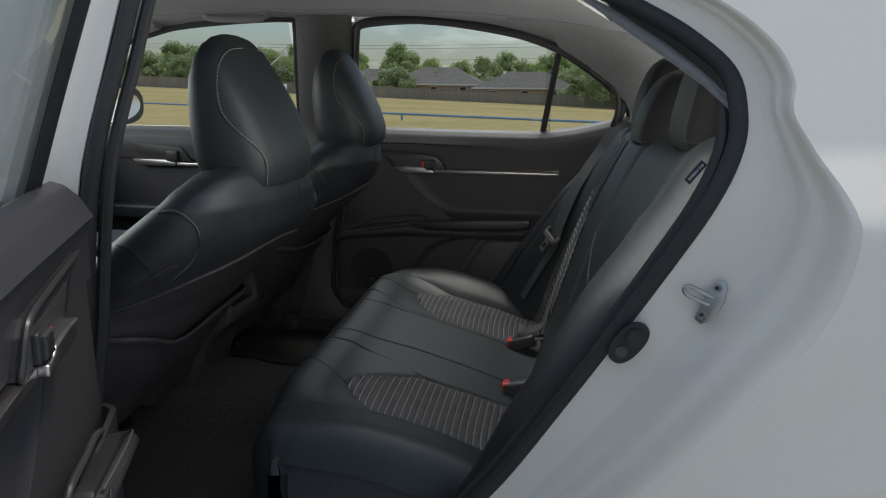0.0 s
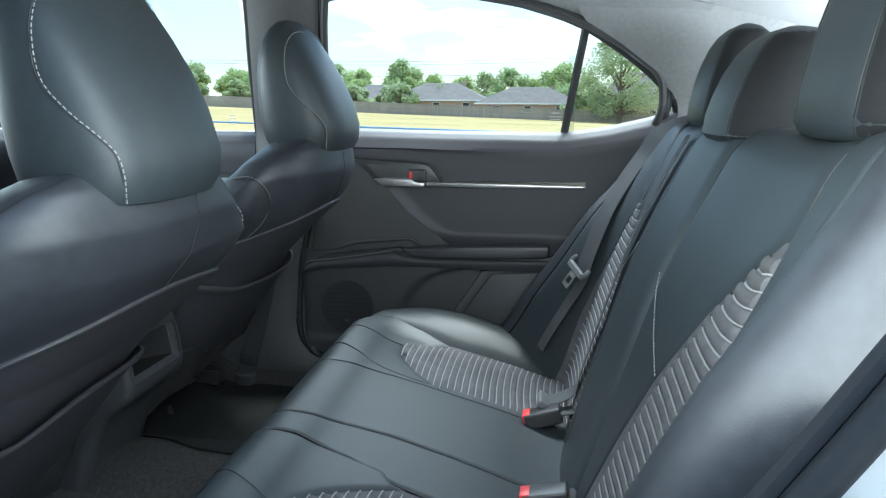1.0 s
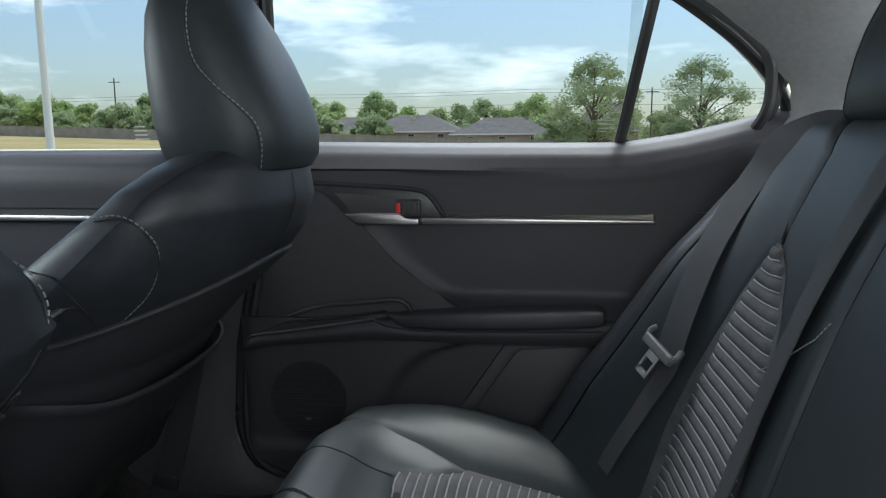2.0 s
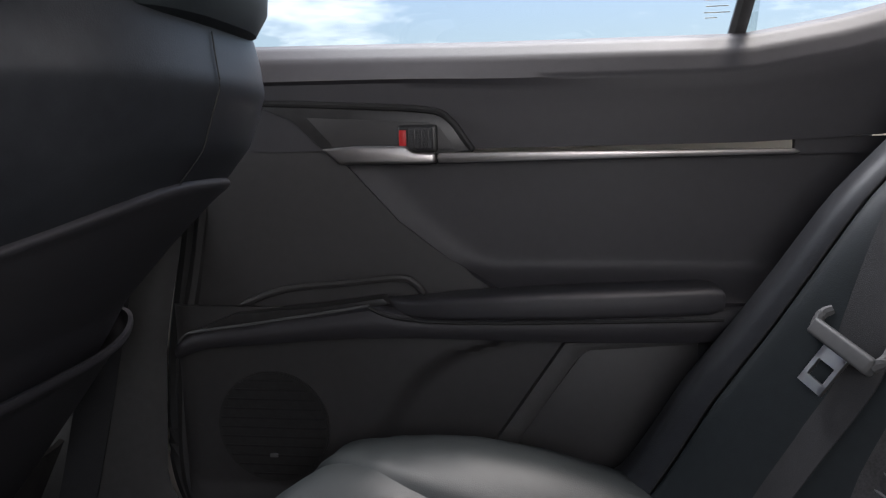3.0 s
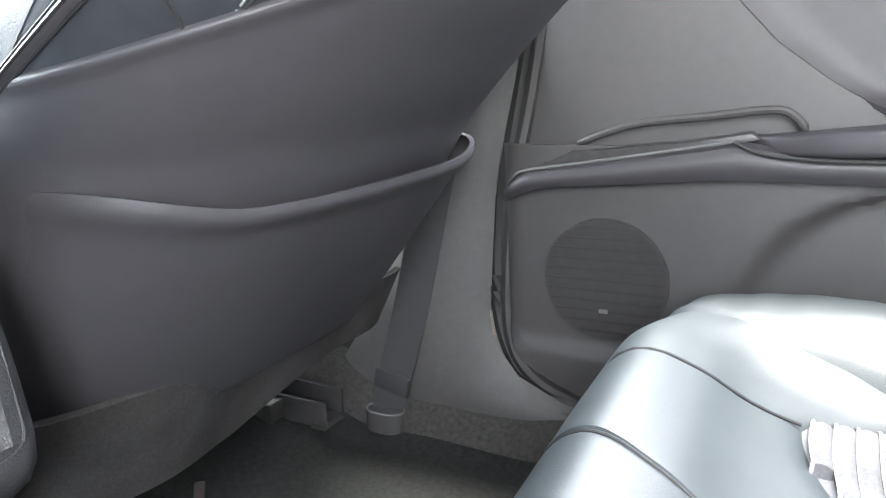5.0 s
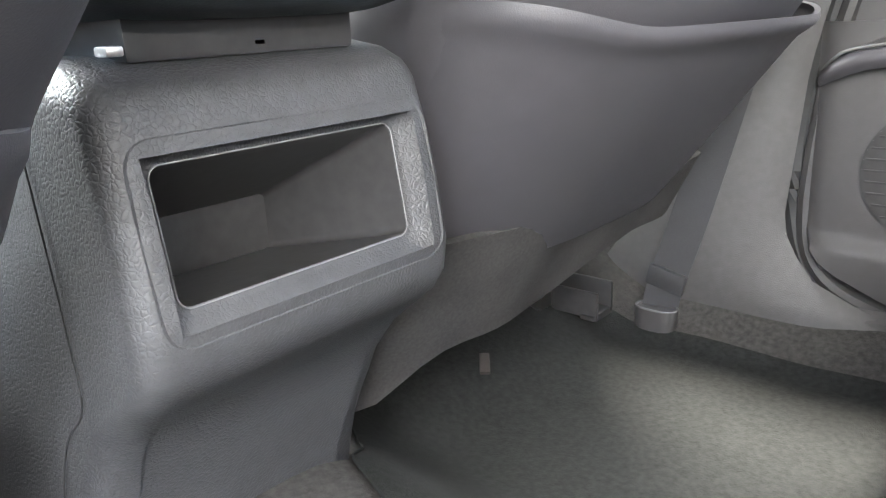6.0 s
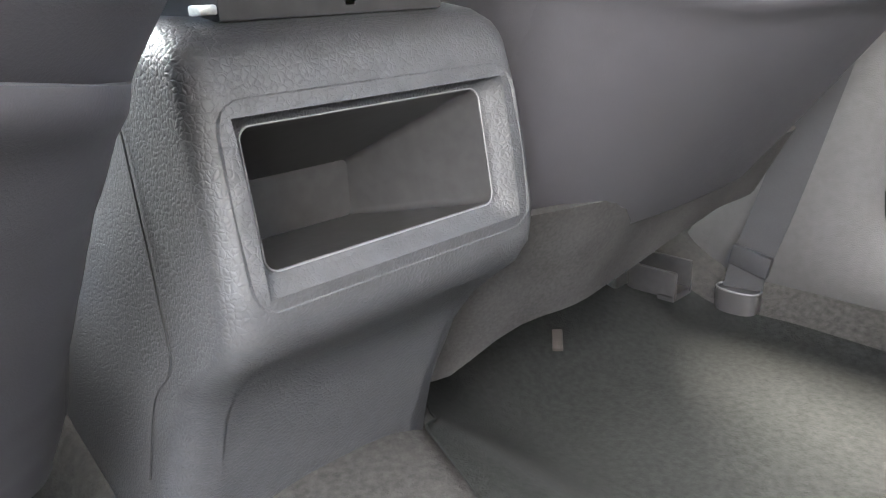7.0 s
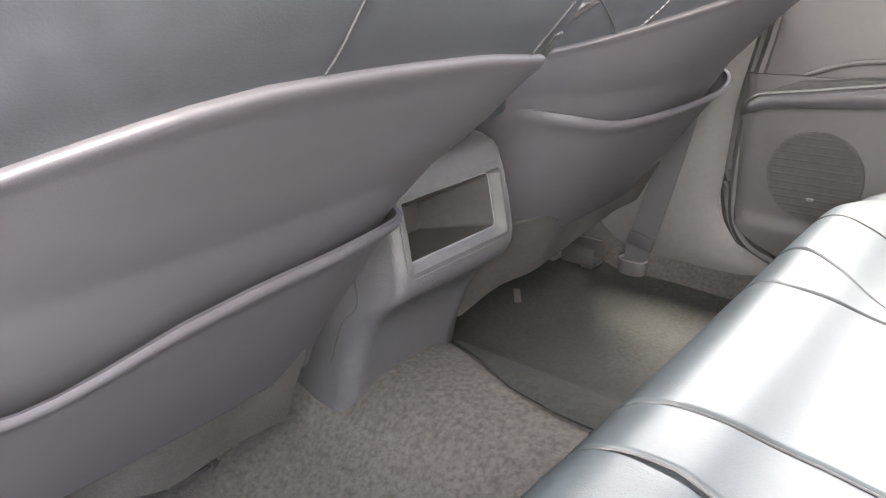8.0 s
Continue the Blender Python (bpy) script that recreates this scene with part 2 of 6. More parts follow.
def thing(name, at, label, category, group="", kind=""):
    return tagged(place(new(name), at), label, category, group, kind)


def place(ob, at):
    ob.matrix_world = at if isinstance(at, Matrix) else Matrix.Translation(at)
    return ob


def curve(pts, n):
    """n + 1 points on a smooth line through pts."""
    p = [Vector(q) for q in pts]
    p = [p[0] * 2 - p[1]] + p + [p[-1] * 2 - p[-2]]
    out = []
    for i in range(n + 1):
        f = i / n * (len(p) - 3)
        k = min(int(f), len(p) - 4)
        t = f - k
        a, b, c, d = p[k:k + 4]
        out.append(0.5 * ((2 * b) + (c - a) * t + (2 * a - 5 * b + 4 * c - d) * t * t + (3 * b - a - 3 * c + d) * t ** 3))
    return out


def interp(x, table):
    xs, ys = zip(*table)
    return float(np.interp(x, xs, ys))


def sheet(fn, nu, nv, thick=0.0, out=None):
    """A grid of fn(u, v) for u, v from 0 to 1, made solid; out: the way its face looks."""
    bm = bmesh.new()
    rows = [[bm.verts.new(fn(i / nu, j / nv)) for i in range(nu + 1)] for j in range(nv + 1)]
    for j in range(nv):
        for i in range(nu):
            q = [rows[j][i], rows[j][i + 1], rows[j + 1][i + 1], rows[j + 1][i]]
            if len({tuple(round(c, 6) for c in v.co) for v in q}) == 4:
                bm.faces.new(q)
    if any(not v.link_faces for v in bm.verts):
        bmesh.ops.delete(bm, geom=[v for v in bm.verts if not v.link_faces], context="VERTS")
    bmesh.ops.remove_doubles(bm, verts=bm.verts, dist=1e-5)
    if thick:
        thicken(bm, thick, out)
    return bm


def thicken(bm, thick, out=None):
    """Gives an open sheet a second skin, thick metres against its normals, and closes its edges."""
    bmesh.ops.recalc_face_normals(bm, faces=bm.faces)
    if out is not None and sum((f.normal * f.calc_area() for f in bm.faces), Vector()).dot(Vector(out)) < 0:
        bmesh.ops.reverse_faces(bm, faces=bm.faces)
    bm.normal_update()
    faces, rim = bm.faces[:], [e for e in bm.edges if e.is_boundary]
    twin = {v: bm.verts.new(v.co - v.normal * thick) for v in bm.verts[:]}
    for f in faces:
        bm.faces.new([twin[v] for v in reversed(f.verts)])
    for e in rim:
        a, b = e.verts
        bm.faces.new((a, b, twin[b], twin[a]))


def loft(rings, cap=True, closed=True):
    bm = bmesh.new()
    vs = [[bm.verts.new(p) for p in r] for r in rings]
    n = len(rings[0])
    for a, b in zip(vs, vs[1:]):
        for i in range(n if closed else n - 1):
            k = (i + 1) % n
            bm.faces.new((a[i], a[k], b[k], b[i]))
    if cap and closed:
        bm.faces.new(vs[0][::-1])
        bm.faces.new(vs[-1])
    return bm


def tube(pts, r, n=8, closed=False, flat=1.0, up=(0, 0, 1)):
    pts = [Vector(p) for p in pts]
    rings = []
    for i, p in enumerate(pts):
        if closed:
            d = pts[(i + 1) % len(pts)] - pts[i - 1]
        else:
            d = pts[min(i + 1, len(pts) - 1)] - pts[max(i - 1, 0)]
        d.normalize()
        s = d.cross(Vector(up))
        if s.length < 1e-3:
            s = d.cross(Vector((1, 0, 0)))
        s.normalize()
        w = s.cross(d)
        rr = r[i] if isinstance(r, (list, tuple)) else r
        rings.append([p + rr * (math.cos(a) * s + flat * math.sin(a) * w) for a in (2 * math.pi * k / n for k in range(n))])
    if closed:
        rings.append(rings[0])
        bm = loft(rings, cap=False)
        bmesh.ops.remove_doubles(bm, verts=bm.verts, dist=1e-6)
        return bm
    return loft(rings)


def ribbon(pts, across, width, thick):
    """A flat band along pts; across: its width's direction, one for all or one a point."""
    pts = [Vector(p) for p in pts]
    rings = []
    for i, p in enumerate(pts):
        d = (pts[min(i + 1, len(pts) - 1)] - pts[max(i - 1, 0)]).normalized()
        a = Vector(across[i] if isinstance(across, list) else across)
        a = (a - a.dot(d) * d).normalized()
        nrm = d.cross(a)
        w, t = width / 2, thick / 2
        rings.append([p + sx * w * a + sz * t * nrm for sx, sz in ((-1, -1), (-0.9, -1), (0.9, -1), (1, -1), (1, 1), (0.9, 1), (-0.9, 1), (-1, 1))])
    return loft(rings)


def box(x0, x1, y0, y1, z0, z1, bevel=0.0, seg=2):
    bm = bmesh.new()
    bmesh.ops.create_cube(bm, size=1, matrix=Matrix.Translation(((x0 + x1) / 2, (y0 + y1) / 2, (z0 + z1) / 2)) @ Matrix.Diagonal((x1 - x0, y1 - y0, z1 - z0, 1)))
    if bevel:
        bmesh.ops.bevel(bm, geom=bm.edges[:], offset=bevel, segments=seg, profile=0.6, affect="EDGES")
    return bm


def prism(pts, y0, y1, bevel=0.0, axis="y", seg=2):
    """A closed outline in (x, z) carried from y0 to y1 (or (y, z) along x, or (x, y) along z)."""
    def at(p, d):
        return {"y": (p[0], d, p[1]), "x": (d, p[0], p[1]), "z": (p[0], p[1], d)}[axis]
    bm = loft([[at(p, y0) for p in pts], [at(p, y1) for p in pts]])
    if bevel:
        bmesh.ops.recalc_face_normals(bm, faces=bm.faces)
        bmesh.ops.bevel(bm, geom=bm.edges[:], offset=bevel, segments=seg, profile=0.6, affect="EDGES", clamp_overlap=True)
    return bm


def moved(bm, m):
    bmesh.ops.transform(bm, matrix=m, verts=bm.verts)
    return bm


def joined(*bms):
    out = bmesh.new()
    for b in bms:
        me = bpy.data.meshes.new("tmp")
        b.to_mesh(me)
        b.free()
        out.from_mesh(me)
        bpy.data.meshes.remove(me)
    return out


def oval(cx, cy, rx, ry, n=24, power=2.0):
    out = []
    for k in range(n):
        a = 2 * math.pi * k / n
        c, s = math.cos(a), math.sin(a)
        out.append((cx + rx * abs(c) ** (2 / power) * (1 if c >= 0 else -1), cy + ry * abs(s) ** (2 / power) * (1 if s >= 0 else -1)))
    return out


def disc(c, r, depth, axis, n=20, bevel=0.0):
    bm = bmesh.new()
    bmesh.ops.create_cone(bm, cap_ends=True, segments=n, radius1=r, radius2=r, depth=depth)
    if bevel:
        bmesh.ops.bevel(bm, geom=bm.edges[:], offset=bevel, segments=2, affect="EDGES")
    return moved(bm, Matrix.Translation(c) @ Vector(axis).to_track_quat("Z", "Y").to_matrix().to_4x4())


def stitches(name, line, r, mat, parent, length=0.0045, gap=0.0028):
    """A run of short raised stitches along a line, one mesh."""
    bms, left, k = [], 0.0, 0
    pts = [Vector(p) for p in line]
    dist = [0.0]
    for a, b in zip(pts, pts[1:]):
        dist.append(dist[-1] + (b - a).length)

    def at(d):
        for i in range(len(pts) - 1):
            if d <= dist[i + 1]:
                f = (d - dist[i]) / max(1e-9, dist[i + 1] - dist[i])
                return pts[i].lerp(pts[i + 1], f)
        return pts[-1]
    d = 0.0
    while d + length < dist[-1]:
        bms.append(tube([at(d), at(d + length / 2), at(d + length)], r, 5))
        d += length + gap
    return part(name, joined(*bms), mat, parent)


# ---- ground ----
GROUND_Z = -0.06


def ground_height(x, y):
    """The field falls away gently along the fence."""
    far = -0.42 - 0.033 * (min(70.0, max(-115.0, x)) + 26.0)
    return GROUND_Z + (far - GROUND_Z) * min(1, max(0, (y - 8) / 100))


def ground_sheet():
    xs = [-1500, -400, -160, -115, -80, -60, -40, -20, -8, 0, 8, 20, 40, 70, 160, 400, 1500]
    ys = [-1500, -300, -80, -20, -6, 0, 4.2, 8, 14, 20, 30, 45, 60, 82, 108, 160, 400, 1500]
    bm = bmesh.new()
    rows = [[bm.verts.new((x, y, ground_height(x, y))) for x in xs] for y in ys]
    for a, b in zip(rows, rows[1:]):
        for i in range(len(xs) - 1):
            bm.faces.new((a[i], a[i + 1], b[i + 1], b[i]))
    return bm


tagged(part("ground", ground_sheet(), GRASS), "dry yellow mown field reaching the tree line", "field", kind="structure")
# unseen ground, added as pale concrete to bounce light through the open door
tagged(part("pavement", box(-60, 60, -40, 4.0, GROUND_Z - 0.3, GROUND_Z + 0.012), CONCRETE), "pale concrete parking area under the white car", "pavement", kind="structure")


# ---- rear bench ----
def bench_profile(s):
    return CUSH[min(int(s * 60), 59)].lerp(CUSH[min(int(s * 60), 59) + 1], s * 60 - min(int(s * 60), 59))


CUSH = curve([(-0.100, 0, 0.215), (-0.112, 0, 0.30), (-0.118, 0, 0.40), (-0.110, 0, 0.455), (-0.080, 0, 0.485), (-0.035, 0, 0.474),
              (0.02, 0, 0.445), (0.14, 0, 0.410), (0.26, 0, 0.378), (0.36, 0, 0.350), (0.46, 0, 0.335)], 60)
CUSH_X = [(p.x, i / 60) for i, p in enumerate(CUSH) if i >= 22]


def s_at(x):
    return interp(x, CUSH_X)


def ease(t):
    t = min(1, max(0, t))
    return t * t * (3 - 2 * t)


def cushion_point(y, s, lift=0.0):
    """A place on the bench cushion: y across the car, s along its profile from the front's foot to the back."""
    p = bench_profile(s)
    q = bench_profile(min(1, s + 0.01)) - bench_profile(max(0, s - 0.01))
    nrm = Vector((-q.z, 0, q.x)).normalized()
    a = abs(y)
    rise = interp(p.x, [(-0.10, 0.0), (-0.08, 0.004), (-0.04, 0.008), (0.0, 0.024), (0.06, 0.042), (0.13, 0.050), (0.21, 0.050), (0.29, 0.040), (0.38, 0.015)]) * ease((a - 0.455) / 0.125) * (1 if s > 0.36 else 0)
    rise -= 0.010 * math.exp(-((a - 0.36) / 0.10) ** 2) * min(1, max(0, (s - 0.45) * 4))
    rise -= 0.075 * max(0, (a - 0.61) / 0.06) ** 2.2
    sag = 0.032 * ease((a - 0.42) / 0.2) * (1 - ease((p.x + 0.10) / 0.12)) * ease((p.z - 0.30) / 0.15)
    ahead = -0.02 * max(0, a - 0.45) / 0.2
    aft, up = interp(y, [(-0.6, 0.036), (0, 0.022), (0.5, 0.005)]), interp(y, [(-0.6, 0.013), (0.3, 0.004), (0.6, -0.006)])
    return Vector((p.x - ahead + aft, y, p.z - sag + up)) + nrm * (rise + lift)


def puffed(u, v, h, eu=0.10, ev=0.05):
    """Padding that dips into the seams at a panel's edges."""
    def f(t, e):
        d = min(t, 1 - t)
        return 1 - (1 - min(1, d / e)) ** 2
    return h * min(f(u, eu), f(v, ev)) - 0.0028


def bench_panel(surface, left, right, low, high, nu, nv, h=0.006, eu=0.08, ev=0.05, thick=0.012):
    """A panel between two lines across (functions of v) and two along (functions of y)."""
    def fn(u, v):
        y = left(v) + (right(v) - left(v)) * u
        a, b = low(y), high(y)
        return surface(y, a + (b - a) * v, puffed(u, v, h, eu, ev))
    return sheet(fn, nu, nv, thick, (-0.7, 0, 1))


TIP = {-1: (0.368, 0.013), 1: (0.408, 0.038)}


def vee(y):
    """Where the ribbed insert of an outer seat begins, by the distance from the car's middle."""
    a, (tip, x0) = abs(y), TIP[1 if y > 0 else -1]
    if a <= tip:
        return x0 + (0.154 - x0) * ((tip - a) / (tip - 0.213)) ** 2
    if a <= 0.485:
        return x0 + (0.140 - x0) * ((a - tip) / (0.485 - tip)) ** 1.5
    return 0.140 - 0.205 * (a - 0.485) / 0.06


def channel_rows(inside, outside, start, stop, pitch, surface, along, owner, base_h=0.004):
    """Padded fabric channels across an insert, with pale piping between them."""
    k, x = 0, start
    while x < stop:
        x1 = min(x + pitch, stop)
        y0, y1 = inside(x + pitch * 0.5), outside(x + pitch * 0.5)
        if y1 - y0 > 0.03:
            def fn(u, v, x=x, x1=x1, y0=y0, y1=y1):
                y = y0 + (y1 - y0) * u
                bow = 0.003 * ((2 * u - 1) ** 2)
                edge = min(1, 9 * min(u, 1 - u)) ** 0.5
                return surface(SIDE * y, along(x + (x1 - x) * (0.06 + 0.88 * v) + bow), -0.004 + (base_h + 0.004 + 0.0035 * math.sin(math.pi * v) ** 0.6) * edge)
            part("channel", sheet(fn, 12, 4), FABRIC, owner)
            line = [surface(SIDE * (y0 + (y1 - y0) * i / 12), along(x + 0.003 * ((2 * i / 12 - 1) ** 2)), -0.004 + (base_h + 0.005) * min(1, 9 * min(i, 12 - i) / 12) ** 0.5) for i in range(13)]
            part("piping", tube(line, 0.0014, 5), PIPING, owner)
        x = x1
        k += 1


def seam_line(table):
    """A sewn line along the cushion: distance from the car's middle by the place along the car."""
    rows = [(s_at(x) if x > -0.10 else 0.30, y) for x, y in table]
    return lambda s: interp(s, rows)


NEAR_MID = seam_line([(-0.10, -0.145), (-0.075, -0.135), (-0.05, -0.118), (-0.005, -0.090), (0.04, -0.070), (0.105, -0.058), (0.205, -0.062), (0.29, -0.072), (0.45, -0.088)])
NEAR_OUT = seam_line([(-0.10, -0.216), (-0.075, -0.205), (-0.035, -0.182), (0.0, -0.173), (0.06, -0.179), (0.125, -0.207), (0.20, -0.214), (0.45, -0.216)])
FAR_MID = seam_line([(-0.10, 0.125), (-0.06, 0.140), (-0.02, 0.168), (0.02, 0.192), (0.06, 0.202), (0.12, 0.206), (0.29, 0.203), (0.45, 0.206)])
FAR_OUT = seam_line([(-0.10, 0.250), (-0.06, 0.243), (0.0, 0.228), (0.06, 0.217), (0.20, 0.217), (0.45, 0.219)])

bench = thing("rear_bench_cushion", (0, 0, 0), "black leather rear bench cushion with ribbed grey fabric inserts", "car seat")


def core(u, v):
    return cushion_point(-0.665 + 1.33 * u, v, -0.012)


bm = sheet(core, 60, 40)
skirt = [e for e in bm.edges if e.is_boundary]
low = bmesh.ops.extrude_edge_only(bm, edges=skirt)
for vtx in [g for g in low["geom"] if isinstance(g, bmesh.types.BMVert)]:
    vtx.co.z = 0.215
part("base", bm, LEATHER_SIDE, bench)
part("center_panel", bench_panel(cushion_point, lambda v: NEAR_MID(0.02 + 0.97 * v) + 0.0006, lambda v: FAR_MID(0.02 + 0.97 * v) - 0.0006, lambda y: 0.02, lambda y: 0.99, 80, 60, 0.0032, 0.018, 0.02), LEATHER, bench)
for SIDE in (-1, 1):
    mid_line, out_line = (NEAR_MID, NEAR_OUT) if SIDE < 0 else (FAR_MID, FAR_OUT)
    part("divider_panel", bench_panel(cushion_point, lambda v: mid_line(0.02 + 0.97 * v) + SIDE * 0.0006, lambda v: out_line(0.02 + 0.97 * v) - SIDE * 0.0006, lambda y: 0.02, lambda y: 0.99, 40, 60, 0.0032, 0.06, 0.02), LEATHER, bench)
    part("front_panel", bench_panel(cushion_point, lambda v: out_line(0.02 + (s_at(0.154) - 0.02) * v) + SIDE * 0.0006, lambda v: SIDE * 0.545, lambda y: 0.02, lambda y: s_at(vee(y)), 90, 60, 0.0036, 0.015, 0.025), LEATHER, bench)
    for sewn in (mid_line, out_line):
        part("seam", tube([cushion_point(sewn(0.25 + 0.72 * k / 40), 0.25 + 0.72 * k / 40, -0.0012) for k in range(41)], 0.0011, 5), RUBBER, bench)

    def seam_y(s, x0=s_at(-0.065), x1=s_at(0.14)):
        return interp(s, [(0, 0.56), (x0, 0.545), (x1, 0.485), (0.9, 0.50), (1, 0.52)])

    def bolster(u, v):
        s = 0.02 + 0.97 * v
        y = seam_y(s) + (0.668 - seam_y(s)) * u
        return cushion_point(SIDE * y, s, puffed(u, v, 0.009, 0.12, 0.02))
    part("side_bolster", sheet(bolster, 16, 60, 0.012, (-0.7, 0, 1)), LEATHER, bench)
    insert = part("insert", bench_panel(cushion_point, lambda v: SIDE * 0.214, lambda v: SIDE * 0.49, lambda y: s_at(vee(y)), lambda y: s_at(0.43), 30, 24, 0.004, 0.03, 0.03), FABRIC, bench, "ribbed dark grey fabric insert with pale piping")

    tip, x0 = TIP[SIDE]

    def in_y(x, tip=tip, x0=x0):
        return 0.216 if x > 0.150 else tip - (tip - 0.213) * max(0, (x - x0) / (0.154 - x0)) ** 0.5

    def out_y(x, tip=tip, x0=x0):
        return tip + (0.485 - tip) * max(0, (x - x0) / (0.140 - x0)) ** (1 / 1.5) if x < 0.14 else 0.485 + 0.02 * (x - 0.14) / 0.3
    front_seam = [cushion_point(SIDE * (tip - 0.030 + 0.030 * k / 12), s_at(-0.105 + (x0 + 0.103) * k / 12) if k else 0.30, 0.0015) for k in range(13)]
    part("seam", tube(front_seam, 0.0013, 5), RUBBER, bench)
    channel_rows(in_y, out_y, x0 + 0.003, 0.42, 0.0150, cushion_point, s_at, insert)

# seatback
BACK = curve([(0.405, 0, 0.315), (0.43, 0, 0.38), (0.482, 0, 0.56), (0.536, 0, 0.737), (0.600, 0, 0.885), (0.632, 0, 0.942), (0.668, 0, 0.962), (0.715, 0, 0.955), (0.745, 0, 0.91)], 60)
BACK_Z = [(p.z, i / 60) for i, p in enumerate(BACK) if i <= 44]


def back_s(z):
    return interp(z, BACK_Z)


def back_point(y, s, lift=0.0):
    f = min(s, 0.99999) * 60
    k = int(f)
    p = BACK[k].lerp(BACK[k + 1], f - k)
    q = BACK[min(60, k + 1)] - BACK[max(0, k - 1)]
    nrm = Vector((-q.z, 0, q.x)).normalized()
    a = abs(y)
    low = min(1, max(0, 1.25 - s))
    aft, up = interp(y, [(-0.6, 0.033), (0, 0.019), (0.5, 0.010)]), interp(y, [(-0.6, 0.014), (0.5, 0.007)])
    rise = interp(p.z if s < 0.75 else 0.96, [(0.33, 0.19), (0.49, 0.148), (0.573, 0.116), (0.645, 0.092), (0.722, 0.068), (0.788, 0.040), (0.893, 0.008), (0.96, 0.0)]) * (ease((a - 0.455) / 0.165) if y > 0 else 0.70 * ease((a - 0.50) / 0.16))
    rise += 0.010 * math.exp(-(a / 0.12) ** 2) * low
    rise -= 0.010 * math.exp(-((a - 0.36) / 0.13) ** 2)
    rise -= 0.06 * (max(0, a - (0.635 if y > 0 else 0.655)) / 0.07) ** 2.2
    drop = 0.04 * max(0, (a - 0.42) / 0.28) ** 2 if y > 0 else -0.040 * ease((a - 0.44) / 0.26)
    dip = 0.016 * math.exp(-((a - 0.155) / 0.03) ** 2) * max(0, s - 0.45)
    p = p - Vector((0, 0, drop * s + dip))
    return Vector((p.x + aft, y, p.z + up)) + nrm * (rise + lift)


seatback = thing("rear_seatback", (0, 0, 0), "black leather rear seatback with ribbed grey fabric inserts", "car seat")


def back_core(u, v):
    return back_point(-0.715 + 1.43 * u, v, -0.012)


bm = sheet(back_core, 64, 40)
low = bmesh.ops.extrude_edge_only(bm, edges=[e for e in bm.edges if e.is_boundary])
for vtx in [g for g in low["geom"] if isinstance(g, bmesh.types.BMVert)]:
    vtx.co.x = 0.80
part("core", bm, LEATHER_SIDE, seatback)
part("center_panel", bench_panel(back_point, lambda v: -0.128, lambda v: 0.128, lambda y: 0.01, lambda y: 0.99, 24, 60, 0.007, 0.10, 0.02), LEATHER, seatback)


EDGE_TOP = {-1: 0.858, 1: 0.795}
ROLL = {-1: 0.594, 1: 0.588}
EDGE_IN = {-1: [(0.33, 0.16), (0.43, 0.196), (0.525, 0.235), (0.635, 0.290), (0.755, 0.380), (0.825, 0.459), (0.858, 0.506)],
           1: [(0.33, 0.16), (0.485, 0.190), (0.618, 0.231), (0.715, 0.285), (0.765, 0.340), (0.795, 0.400)]}
EDGE_OUT = {-1: [(0.33, 0.522), (0.472, 0.522), (0.66, 0.524), (0.74, 0.526), (0.80, 0.526), (0.84, 0.520), (0.858, 0.511)],
            1: [(0.33, 0.484), (0.489, 0.487), (0.58, 0.480), (0.645, 0.466), (0.700, 0.446), (0.740, 0.428), (0.775, 0.411), (0.795, 0.402)]}


def back_edge_in(z):
    """The insert's inboard edge, by height."""
    return interp(z, EDGE_IN[SIDE])


def back_edge_out(z):
    return interp(z, EDGE_OUT[SIDE])


